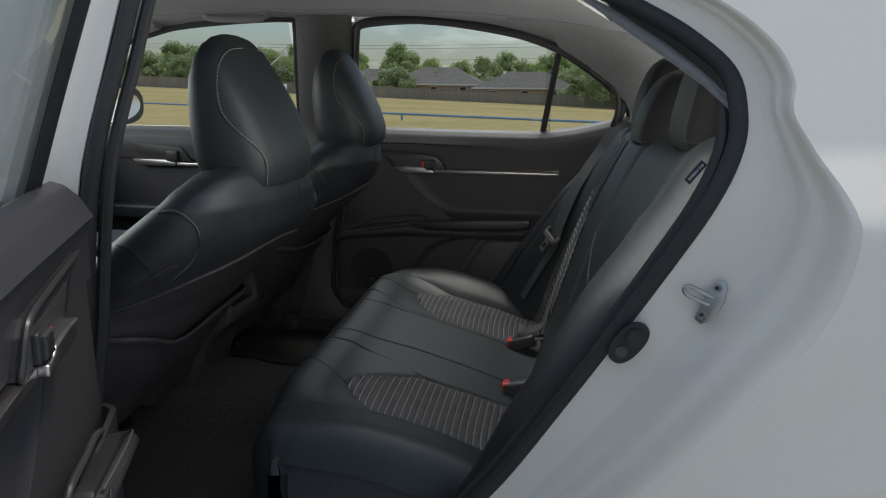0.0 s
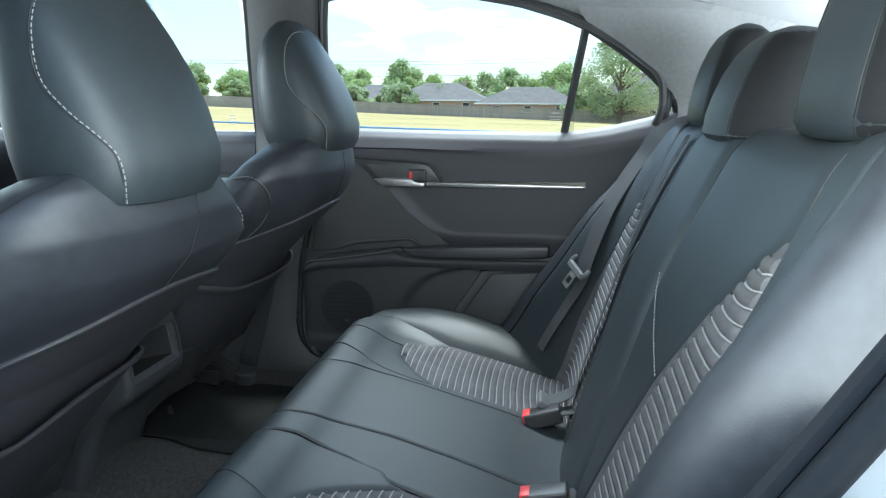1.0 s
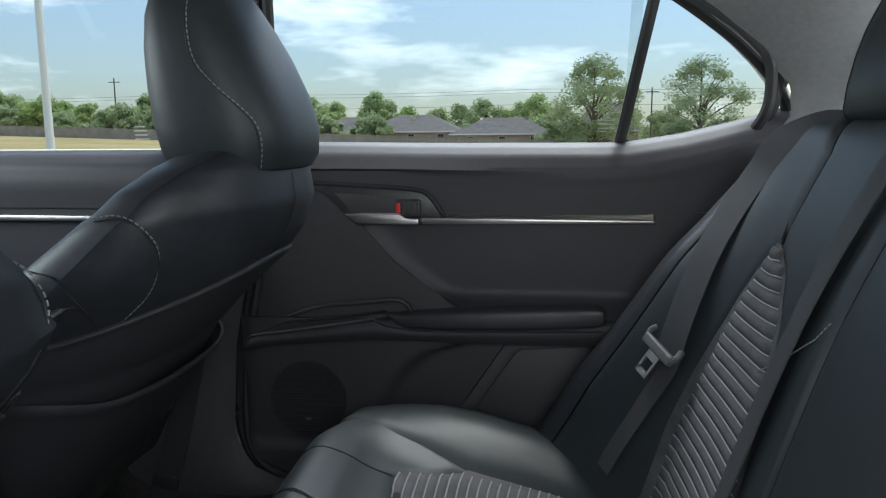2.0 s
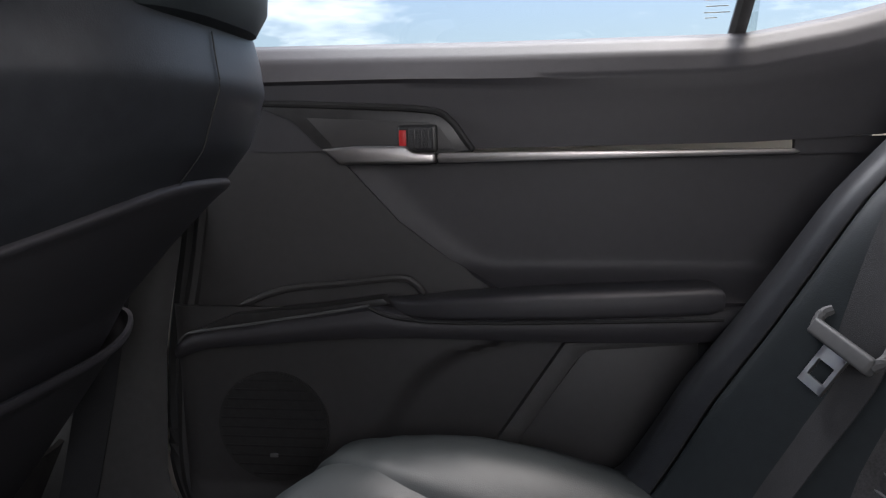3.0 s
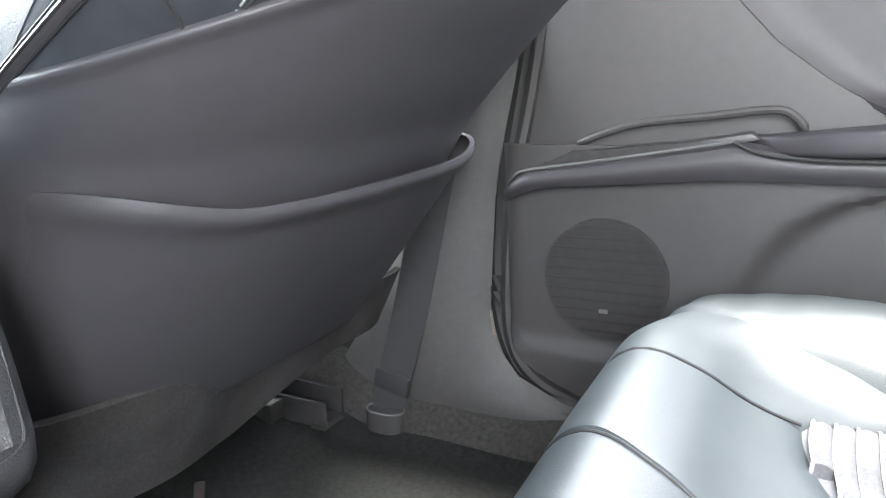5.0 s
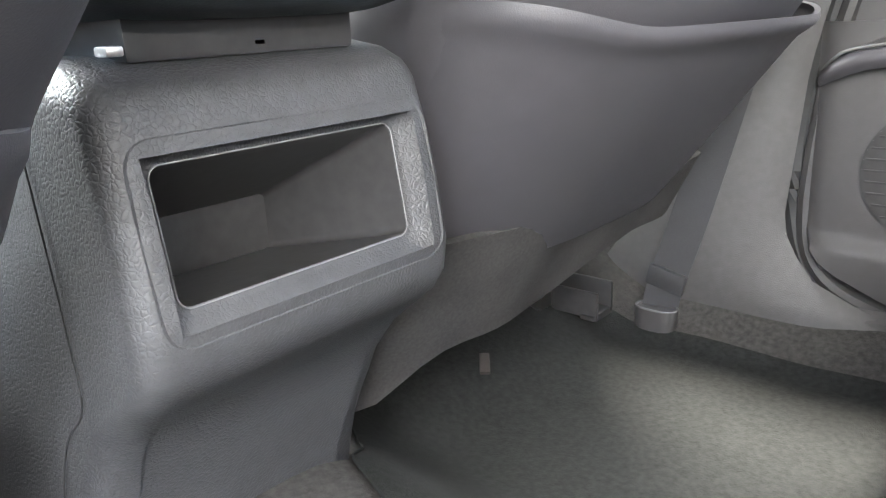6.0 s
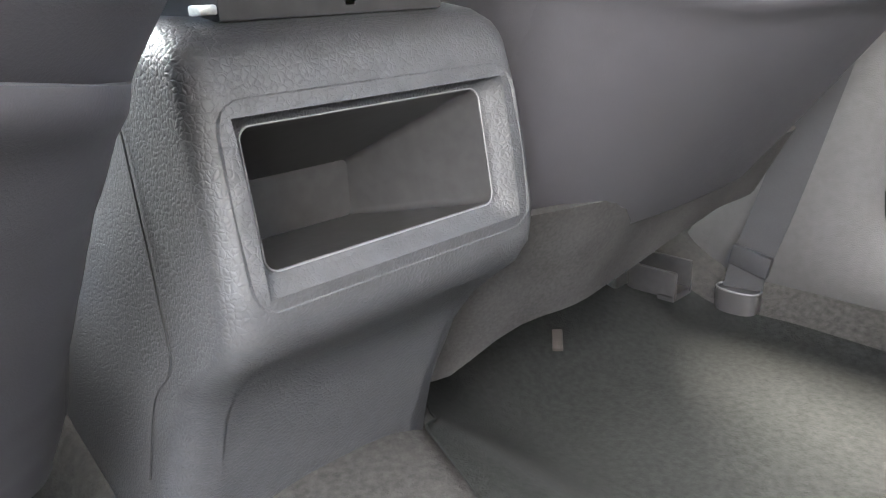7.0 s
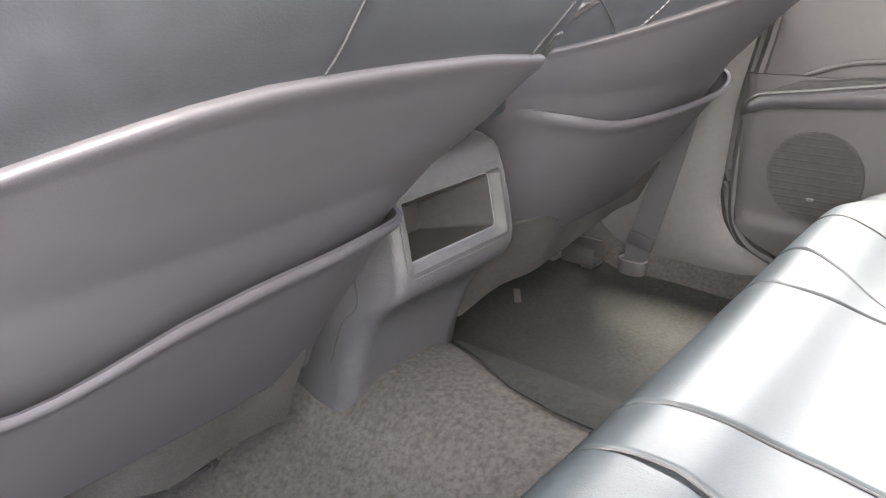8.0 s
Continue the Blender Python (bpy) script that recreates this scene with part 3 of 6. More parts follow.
for SIDE in (-1, 1):
    def wing(u, v):
        s = 0.01 + 0.98 * v
        z = BACK[min(60, int(s * 60))].z if s < 0.72 else 2
        y1 = back_edge_in(z) if z < EDGE_TOP[SIDE] else interp(s, [(0.55, EDGE_IN[SIDE][-1][1] + 0.002), (0.75, EDGE_IN[SIDE][-1][1] * 0.4 + 0.285), (1, 0.48)])
        y = 0.130 + (y1 - 0.130) * u
        return back_point(SIDE * y, s, puffed(u, v, 0.006, 0.08, 0.02))
    part("inner_panel", sheet(wing, 26, 60, 0.012, (-1, 0, 0.4)), LEATHER, seatback)

    def side(u, v):
        s = 0.01 + 0.98 * v
        z = BACK[min(60, int(s * 60))].z if s < 0.72 else 2
        y0 = back_edge_out(z) if z < EDGE_TOP[SIDE] else interp(s, [(0.55, EDGE_IN[SIDE][-1][1] + 0.004), (0.75, EDGE_IN[SIDE][-1][1] * 0.4 + 0.287), (1, 0.48)])
        y = y0 + (ROLL[SIDE] - 0.001 - y0) * u
        return back_point(SIDE * y, s, puffed(u, v, 0.006, 0.10, 0.02))
    part("outer_panel", sheet(side, 18, 60, 0.012, (-1, 0, 0.4)), LEATHER, seatback)

    def roll(u, v):
        s = 0.01 + 0.98 * v
        return back_point(SIDE * (ROLL[SIDE] + 0.001 + (0.722 - ROLL[SIDE]) * u), s, puffed(u, v, 0.008, 0.14, 0.02))
    part("side_bolster", sheet(roll, 16, 60, 0.012, (-1, 0, 0.4)), LEATHER_SIDE, seatback)
    for y0, y1, z0, z1 in ((ROLL[SIDE], ROLL[SIDE], 0.36, 0.90), (EDGE_IN[SIDE][-1][1] + 0.003, EDGE_IN[SIDE][-1][1] * 0.4 + 0.292, EDGE_TOP[SIDE] + 0.004, 0.945)):
        part("seam", tube([back_point(SIDE * (y0 + (y1 - y0) * k / 30), back_s(z0 + (z1 - z0) * k / 30), -0.0005) for k in range(31)], 0.0013, 5), RUBBER, seatback)

    def backing(u, v):
        z = 0.33 + (EDGE_TOP[SIDE] - 0.33) * v
        y = back_edge_in(z) - 0.006 + (back_edge_out(z) - back_edge_in(z) + 0.012) * u
        return back_point(SIDE * y, back_s(z), 0.001)
    insert = part("insert", sheet(backing, 24, 30, 0.010, (-1, 0, 0.4)), FABRIC, seatback, "ribbed dark grey fabric insert with pale piping")
    channel_rows(back_edge_in, back_edge_out, 0.36, EDGE_TOP[SIDE] - 0.005, 0.0172, back_point, lambda z: back_s(min(EDGE_TOP[SIDE], z)), insert)
    seam = [back_point(SIDE * interp(t, [(0, 0.133), (0.2, 0.150), (0.65, 0.225), (1, 0.300)]), back_s(0.745 - 0.105 * t), 0.006) for t in [i / 14 for i in range(15)]]
    stitches("stitched_seam", seam, 0.0009, STITCH, seatback)


# ---- headrests ----
def cushion_block(rings):
    return loft([[Vector(p) for p in r] for r in rings])


def rear_headrest(width, height, lean, name_label, deep):
    """A padded rear headrest standing on z = 0, its face towards -x."""
    ob = thing("rear_headrest", (0, 0, 0), name_label, "headrest", "rear headrests")

    def ring(z, wy, dx, cx):
        return [(cx + (p[0]), p[1], z) for p in oval(0, 0, dx, wy, 28, 2.9)]
    rings = []
    for t, w, d in ((0.0, 0.80, 0.62), (0.02, 0.92, 0.80), (0.08, 1.0, 0.95), (0.25, 1.0, 1.0), (0.45, 0.98, 0.98), (0.62, 0.93, 0.92), (0.78, 0.84, 0.80),
                    (0.89, 0.70, 0.64), (0.96, 0.48, 0.42), (1.0, 0.2, 0.16)):
        rings.append(ring(t * height, width / 2 * w, deep * d, lean * t))
    part("cushion", cushion_block(rings), LEATHER, ob)
    table = ((0.0, 0.80, 0.62), (0.02, 0.92, 0.80), (0.08, 1.0, 0.95), (0.25, 1.0, 1.0), (0.45, 0.98, 0.98), (0.62, 0.93, 0.92), (0.78, 0.84, 0.80), (0.89, 0.70, 0.64), (0.96, 0.48, 0.42))

    def side_at(t, a, s, lift):
        """A place on the headrest's side, from its front seam round to its rear."""
        w, d = interp(t, [(r[0], r[1]) for r in table]) * width / 2, interp(t, [(r[0], r[2]) for r in table]) * deep
        c, q = math.cos(a), math.sin(a)
        return Vector((lean * t + (d + lift) * math.copysign(abs(c) ** (2 / 2.9), c), s * (w + lift) * abs(q) ** (2 / 2.9), t * height))
    for s in (-1, 1):
        part("side_panel", sheet(lambda u, v, s=s: side_at(0.03 + 0.90 * v, 2.50 - 2.40 * u, s, 0.0016 * min(1, 12 * min(u, 1 - u), 12 * min(v, 1 - v)) - 0.0002), 16, 24), DARK_SIDE, ob, "matt black side panel")
        line = [side_at(0.03 + 0.90 * k / 24, 2.51, s, 0.0004) for k in range(25)]
        part("seam", tube(line, 0.0010, 5), RUBBER, ob)
        part("post", tube([(0.015, s * 0.055, -0.03), (0.015, s * 0.055, 0.02)], 0.006, 10), CHROME, ob)
    return ob


hr = rear_headrest(0.265, 0.205, 0.035, "black leather rear headrest on the bench seatback", 0.066)
place(hr, (0.722, 0.370, 0.958))
hr = rear_headrest(0.265, 0.245, 0.042, "tall black leather rear headrest beside the open door", 0.066)
place(hr, (0.725, -0.385, 0.966))
hr = rear_headrest(0.262, 0.175, 0.045, "low black leather centre rear headrest", 0.080)
place(hr, (0.700, -0.01, 0.945))


# ---- front seats ----
SEAT_BACK = [(0.42, -0.430), (0.50, -0.372), (0.60, -0.300), (0.64, -0.272), (0.70, -0.212), (0.76, -0.146), (0.80, -0.112), (0.85, -0.094), (0.90, -0.100), (0.93, -0.115)]
SEAT_WRAP = [(0.42, 0.020), (0.60, 0.035), (0.70, 0.055), (0.80, 0.078), (0.90, 0.070), (0.93, 0.05)]
SEAT_HALF = [(0.40, 0.208), (0.46, 0.236), (0.55, 0.252), (0.66, 0.258), (0.78, 0.255), (0.84, 0.241), (0.875, 0.220), (0.90, 0.184), (0.918, 0.140), (0.928, 0.10)]


def seat_rear_x(z, y=0.0):
    """The seat's rear surface, which wraps forward towards its sides."""
    return interp(z, SEAT_BACK) - interp(z, SEAT_WRAP) * min(1.3, abs(y) / 0.245) ** 2.4


def backrest_point(z, a):
    """A place on the backrest's side or rear: a is 0 behind, a right angle at +y."""
    w, d = interp(z, SEAT_HALF), interp(z, [(0.42, 0.27), (0.60, 0.26), (0.72, 0.24), (0.80, 0.20), (0.90, 0.12), (0.93, 0.08)])
    c, q = math.cos(a), math.sin(a)
    px, py = abs(c) ** 0.60 * (1 if c > 0 else -1), abs(q) ** 0.60 * (1 if q > 0 else -1)
    y = py * w
    x = seat_rear_x(z, y) - d / 2 + px * d / 2
    if c < 0:
        x -= -0.055 * abs(py) ** 3 + 0.03
    return Vector((x, y, z))


def front_seat(xc, yc, outboard, label, top=0.776):
    """A front seat seen from behind; outboard: +1 if its outer side is towards +y."""
    seat = thing("front_seat", (xc, yc, 0.008), label, "car seat", "front seats")

    def spot(z, a):
        """A place on the backrest, slimmer low down on its inboard side."""
        p = backrest_point(z, a)
        if outboard < 0 < p.y:
            p.y *= interp(z, [(0.42, 1.14), (0.46, 1.05), (0.54, 1.02), (0.59, 1.035), (0.62, 1.06), (0.68, 1.10), (0.80, 1.10), (0.86, 1.04), (0.93, 1.0)])
            p.x += max(0, min(1, p.y / 0.26 - 0.2)) ** 2 * interp(z, [(0.44, 0.03), (0.60, 0.065), (0.66, 0.105), (0.72, 0.135), (0.80, 0.130), (0.86, 0.065), (0.93, 0.0)])
        if outboard > 0 and p.y > 0:
            p.y *= interp(z, [(0.74, 1.0), (0.80, 1.05), (0.88, 1.05), (0.93, 1.0)])
        return p

    def angle_at(z, x):
        """How far round the side the surface reaches a place along the car."""
        lo, hi = 0.7, 2.6
        for _ in range(18):
            mid = (lo + hi) / 2
            lo, hi = (mid, hi) if backrest_point(z, mid).x > x else (lo, mid)
        return lo

    def zip_x(z):
        return -0.234 + (0.045 if outboard < 0 else 0) + (z - 0.772) * 1.62
    levels = [0.42, 0.46, 0.52, 0.58, 0.64, 0.70, 0.74, 0.78, 0.81, 0.84, 0.86, 0.878, 0.893, 0.905, 0.915, 0.924, 0.930]
    levels = [a + (b - a) * f / 3 for a, b in zip(levels, levels[1:]) for f in range(3)] + levels[-1:]
    part("backrest", loft([[spot(z, 2 * math.pi * k / 120) for k in range(120)] for z in levels]), LEATHER_SIDE, seat)

    # moulded rear panel with its upper rounded edge
    def panel_top(y):
        return top - (0.008 if outboard < 0 < y else 0.055 if outboard * y < 0 else 0.012 if outboard > 0 else 0.042) * (abs(y) / 0.215) ** (1.7 if outboard < 0 else 2.2 if y > 0 else 1.8) - (0.006 if outboard * y < 0 else 0.03) * max(0, (abs(y) - 0.18) / 0.08) ** 1.8

    WRAP = [angle_at(min(z, 0.785), zip_x(min(z, 0.785))) for z in [0.44 + 0.01 * k for k in range(41)]]
    WRAP = [sum(WRAP[max(0, k - 4):k + 5]) / len(WRAP[max(0, k - 4):k + 5]) for k in range(41)]

    def wrap(z):
        """How far round the side the rear panel reaches at a height."""
        k = min(39.999, max(0.0, (z - 0.44) / 0.01))
        return WRAP[int(k)] + (WRAP[int(k) + 1] - WRAP[int(k)]) * (k - int(k))

    def panel(u, v):
        z1 = panel_top(math.copysign(0.262 * abs(math.sin(min(1.3, 1.3 * abs(2 * u - 1)))) ** 0.6, u - 0.5))
        z0 = 0.432 - 0.026 * ease((-outboard * (2 * u - 1) - 0.15) / 0.7)
        v = 1 - (1 - v) ** 1.7
        q = wrap(z0 + (z1 - z0) * v) * (2 * u - 1)
        lip = 0.0025 * math.exp(-((v - 0.975) / 0.02) ** 2) - 0.006 * max(0, (v - 0.982) / 0.018) ** 2
        return spot(z0 + (z1 - z0) * v, q) + Vector((math.cos(q), 0.7 * math.sin(q), 0)) * (0.005 + lip)
    part("back_panel", sheet(panel, 44, 60, 0.008, (1, 0, 0)), SOFT, seat, "soft black moulded back panel")

    # map pocket: a fuller lower skin with a drooping mouth
    def mouth(y):
        return (0.602 if outboard < 0 else 0.605) + (0.022 if outboard > 0 else -0.012) * ease((-outboard * y - 0.15) / 0.11) - (0 if outboard > 0 else 0.033) * math.exp(-((y + 0.10) / 0.085) ** 2) + 0.012 * ease((outboard * y - 0.10) / 0.14)

    def pocket(u, v):
        q = 1.45 * (2 * u - 1)
        y = 0.262 * math.copysign(abs(math.sin(q)) ** 0.6, q)
        z0, z1 = 0.424 - 0.026 * ease((-outboard * (2 * u - 1) - 0.15) / 0.7), mouth(y)
        lip = 0.007 * math.exp(-((v - 0.955) / 0.04) ** 2)
        full = 0.012 * v * (1 - (abs(y) / 0.265) ** 4)
        return spot(z0 + (z1 - z0) * v, q) + Vector((math.cos(q), 0.7 * math.sin(q), 0)) * (0.0008 + (0.0122 + lip + full) * ease((1.45 - abs(q)) / 0.75))
    part("map_pocket", sheet(pocket, 48, 40, 0.005, (1, 0, 0)), SOFT, seat, "black map pocket with a rounded lip")
    part("rear_seam", tube([spot(0.750 + 0.007 * k, -outboard * ((0.028 if outboard < 0 else 0.005) + 0.00025 * k)) + Vector((0.0012, 0, 0)) for k in range(21)], 0.0007, 6), RUBBER, seat)
    for s in (-1, 1):
        zs = [0.585 + 0.162 * k / 30 for k in range(31)]

        def zip_cover(u, v, s=s):
            z = 0.585 + 0.162 * v
            return spot(z, s * angle_at(z, zip_x(z) - 0.004 - 0.016 * u)) + Vector((0.0005, 0.004 * s, 0)) * math.sin(math.pi * (0.1 + 0.8 * u))
        part("zip_cover", sheet(zip_cover, 6, 30, 0.003, (0, s, 0)), SOFT, seat)
        for off in (0.003, 0.012, 0.021):
            line = curve([spot(z, s * angle_at(z, zip_x(z) - off)) + Vector((0, 0.0045 * s if off == 0.012 else 0.001 * s, 0)) for z in zs[::3]], 40)
            part("side_seam", tube(line, 0.0010, 5), RUBBER, seat)

    # felt skirt, cushion and feet
    def skirt(u, v):
        y = -0.250 + (0.450 if outboard > 0 else 0.430) * u
        low = 0.388 - 0.046 * ease((-outboard * y - 0.16) / 0.09) - 0.036 * ease((0.05 - outboard * y) / 0.10)
        z = low + (0.462 - low) * v
        return Vector((interp(z, [(0.33, -0.475), (0.40, -0.440), (0.462, -0.408)]) + 0.004 * math.sin(y * 40) - 0.05 * (abs(y) / 0.258) ** 6, y, z))
    part("skirt", sheet(skirt, 24, 10, 0.006), FELT, seat, "hanging grey felt skirt")
    rings = []
    for x, w, z0, z1 in ((-0.50, 0.20, 0.40, 0.47), (-0.53, 0.235, 0.37, 0.50), (-0.60, 0.255, 0.35, 0.50), (-0.80, 0.255, 0.31, 0.515), (-0.92, 0.24, 0.32, 0.50), (-0.96, 0.20, 0.34, 0.45)):
        rings.append([(x, p[0], p[1]) for p in oval(0, (z0 + z1) / 2, w, (z1 - z0) / 2, 28, 4)])
    part("cushion", loft(rings), LEATHER, seat)
    for s in (-1, 1):
        part("seat_rail", joined(box(-0.96, -0.60, s * 0.18 - 0.018, s * 0.18 + 0.018, 0.235, 0.262, 0.003), box(-0.94, -0.90, s * 0.18 - 0.012, s * 0.18 + 0.012, 0.24, 0.34)), STEEL, seat)
        # side arc seams of the shoulder
        arc = [spot(z, s * q) + Vector((0, 0.002 * s, 0)) for z, q in ((0.715, 0.74), (0.745, 0.72), (0.779, 0.78), (0.812, 0.94), (0.838, 1.22), (0.848, 1.5), (0.845, 1.8))]
        part("side_seam", tube(curve(arc, 50), 0.0010, 5), RUBBER, seat)
        stitches("stitching", [p + Vector((0.001, 0.0012 * s, 0.004)) for p in curve(arc, 50)], 0.0008, STITCH, seat)
        arc = [spot(z, s * q) + Vector((0, 0.002 * s, 0)) for z, q in ((0.705, 0.84), (0.720, 0.93), (0.742, 1.12), (0.765, 1.36), (0.783, 1.6), (0.788, 1.9))]
        part("side_seam", tube(curve(arc, 30), 0.0012, 5), RUBBER, seat)

    # headrest
    nudge = Vector((0.004, -0.011, -0.014)) if outboard < 0 else Vector((0, 0, 0))
    head = part("headrest", front_headrest(), LEATHER, seat, "large black leather headrest with pale stitching")
    for s in (-1, 1):
        line = [headrest_point(z, s * q) for z, q in ((0.899, 0.95), (0.93, 0.95), (0.955, 1.0), (0.975, 1.15), (1.0, 1.38), (1.03, 1.52), (1.07, 1.50), (1.105, 1.38), (1.128, 1.12), (1.140, 0.8), (1.145, 0.5), (1.147, 0.15))]
        part("seam", tube(curve(line, 40), 0.0009, 5), RUBBER, head)
        stitches("stitching", [p + Vector((0.003, 0, 0)) for p in curve(line, 40)], 0.0008, STITCH, head)
    head.location = nudge
    part("neck", loft([[(p[0], p[1], z) for p in oval(-0.165, 0, 0.06, 0.10, 20, 3)] for z in (0.88, 0.915)]), LEATHER_SIDE, seat)
    return seat


HEADREST = ((0.892, -0.225, -0.105, 0.100), (0.897, -0.245, -0.088, 0.116), (0.915, -0.258, -0.078, 0.126), (0.95, -0.266, -0.076, 0.131), (1.0, -0.270, -0.092, 0.134),
                         (1.05, -0.270, -0.116, 0.133), (1.09, -0.265, -0.140, 0.128), (1.125, -0.255, -0.163, 0.116), (1.15, -0.243, -0.181, 0.096), (1.166, -0.230, -0.194, 0.068), (1.173, -0.222, -0.206, 0.03))


def headrest_point(z, a, lift=0.0008):
    zs = [r[0] for r in HEADREST]
    x0, x1, w = (float(np.interp(z, zs, [r[k] for r in HEADREST])) for k in (1, 2, 3))
    c, q = math.cos(a), math.sin(a)
    return Vector(((x0 + x1) / 2 + ((x1 - x0) / 2 + lift) * abs(c) ** (2 / 3.0) * (1 if c > 0 else -1), (w + lift) * abs(q) ** (2 / 3.0) * (1 if q > 0 else -1), z))


def front_headrest():
    return loft([[(p[0], p[1], z) for p in oval((x0 + x1) / 2, 0, (x1 - x0) / 2, w, 36, 3.0)] for z, x0, x1, w in HEADREST])


front_seat(0.014, 0.378, 1, "black leather front passenger seat with map pocket behind")
front_seat(0.036, -0.387, -1, "black leather driver seat with map pocket behind", 0.750)


# ---- centre console and floor ----
console = thing("center_console", (0, 0, 0), "black grained plastic centre console with a rear storage bin", "console")
CONSOLE_FRONT = [(0.20, -0.466), (0.27, -0.456), (0.334, -0.440), (0.375, -0.428), (0.410, -0.414), (0.435, -0.396), (0.452, -0.376), (0.466, -0.358), (0.480, -0.349),
                 (0.500, -0.346), (0.540, -0.351), (0.570, -0.357), (0.594, -0.364), (0.604, -0.371), (0.611, -0.384), (0.615, -0.406), (0.616, -0.446)]


def console_face(y, z):
    return interp(z, CONSOLE_FRONT)


HOLE = (-0.074, 0.071, 0.5065, 0.5695)


def rounded_rect(y0, y1, z0, z1, r, n=6):
    out = []
    for cy, cz, a0 in ((y1 - r, z1 - r, 0), (y0 + r, z1 - r, 90), (y0 + r, z0 + r, 180), (y1 - r, z0 + r, 270)):
        out += [(cy + r * math.cos(radians(a0 + 90 * k / n)), cz + r * math.sin(radians(a0 + 90 * k / n))) for k in range(n + 1)]
    return out


def around(r, d):
    """The bin's outline, d wider all round."""
    return rounded_rect(HOLE[0] - d, HOLE[1] + d, HOLE[2] - d * 0.85, HOLE[3] + d * 0.85, r)


def console_rows():
    """Heights at which the shell is drawn, close together where it rounds and at the bin's cut."""
    zs = [0.20, 0.27, 0.30, 0.334, 0.355, 0.375, 0.392, 0.410, 0.422, 0.435, 0.444, 0.452, 0.459, 0.466, 0.473, 0.480, 0.4885, 0.4995]
    zs += [0.4995 + 0.0765 * k / 10 for k in range(1, 11)] + [0.585, 0.594, 0.599, 0.604, 0.608, 0.611, 0.6135, 0.615, 0.616]
    return zs


def console_ring(z):
    """The shell's outline at a height, from the left flank round the rear face to the right flank."""
    xf = console_face(0, z)
    yl = interp(z, [(0.20, -0.112), (0.334, -0.110), (0.40, -0.104), (0.47, -0.101), (0.60, -0.098), (0.616, -0.092)])
    yr = interp(z, [(0.20, 0.092), (0.334, 0.090), (0.39, 0.100), (0.44, 0.104), (0.47, 0.100), (0.60, 0.096), (0.616, 0.090)])
    r = interp(z, [(0.20, 0.026), (0.40, 0.024), (0.46, 0.020), (0.485, 0.016), (0.60, 0.015), (0.616, 0.015)])
    pts = [(-0.75, yl), (-0.60, yl), (-0.50, yl), (min(xf - r - 0.012, -0.45), yl)]
    pts += [(xf - r + r * math.sin(a), yl + r - r * math.cos(a)) for a in (math.pi / 2 * k / 8 for k in range(9))]
    cut0, cut1 = HOLE[0] - 0.008, HOLE[1] + 0.008
    pts += [(xf, cut0 + (cut1 - cut0) * k / 14) for k in range(15)]
    pts += [(xf - r + r * math.cos(a), yr - r + r * math.sin(a)) for a in (math.pi / 2 * k / 8 for k in range(9))]
    pts += [(min(xf - r - 0.012, -0.45), yr), (-0.50, yr), (-0.60, yr), (-0.75, yr)]
    return [Vector((x, y, z)) for x, y in pts]


bm = loft([console_ring(z) for z in console_rows()], cap=False, closed=False)
gone = [f for f in bm.faces if HOLE[0] - 0.008 < f.calc_center_median().y < HOLE[1] + 0.008 and 0.4995 < f.calc_center_median().z < 0.576 and f.calc_center_median().x > -0.39]
bmesh.ops.delete(bm, geom=gone, context="FACES")
part("body", bm, CONSOLE, console, angle=0.9)
surround = [[(console_face(y, z) - d, y, z) for y, z in around(r, w)] for r, w, d in ((0.015, 0.0165, -0.0004), (0.014, 0.0145, 0.0006), (0.011, 0.0050, 0.0115), (0.008, 0.0025, 0.0128), (0.006, 0.0, 0.0132))]
part("bin_surround", loft(surround, cap=False), CONSOLE, console, angle=0.9)
inner = around(0.006, 0.0)
bm = loft([[(console_face(y, z) - 0.0134, y, z) for y, z in inner],
           [(-0.459, interp(y, [(HOLE[0], -0.062), (HOLE[1], 0.043)]), interp(z, [(HOLE[2], 0.488), (HOLE[3], 0.524)])) for y, z in inner]], cap=False)
bm.faces.new([v for v in bm.verts if v.co.x < -0.455])
thicken(bm, -0.002)
part("storage_bin", bm, SMOOTHP, console, "open smooth plastic bin", angle=0.5)
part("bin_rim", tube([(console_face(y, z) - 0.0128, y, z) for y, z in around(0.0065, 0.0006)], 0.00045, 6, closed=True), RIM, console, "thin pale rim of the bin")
part("flank_seam", tube(curve([(-0.440, -0.0985, 0.600), (-0.430, -0.1005, 0.55), (-0.420, -0.1020, 0.485), (-0.418, -0.1035, 0.45), (-0.445, -0.1055, 0.42), (-0.470, -0.1085, 0.36)], 40), 0.0005, 5), RUBBER, console)
lid = joined(*[loft([[(x, p[0], p[1]) for p in oval(0.002, 0.652, w, h, 36, 4.5)] for x, w, h in
               ((-0.80, 0.085, 0.018), (-0.77, 0.093, 0.023), (-0.44, 0.093, 0.023), (-0.381, 0.092, 0.0225), (-0.361, 0.089, 0.019), (-0.351, 0.083, 0.013), (-0.347, 0.072, 0.006))])])
part("armrest_lid", lid, LEATHER, console, "padded black armrest lid")
part("lid_hinge", box(-0.60, -0.388, -0.066, 0.066, 0.612, 0.634, 0.003), SMOOTHP, console)
for hy in (-0.070, 0.004):
    part("lid_pin", box(-0.400, -0.388, hy - 0.004, hy + 0.004, 0.6155, 0.620, 0.0012), STEEL, console)
part("front_body", box(-1.45, -0.74, -0.105, 0.098, 0.25, 0.612, 0.02), HARD, console)


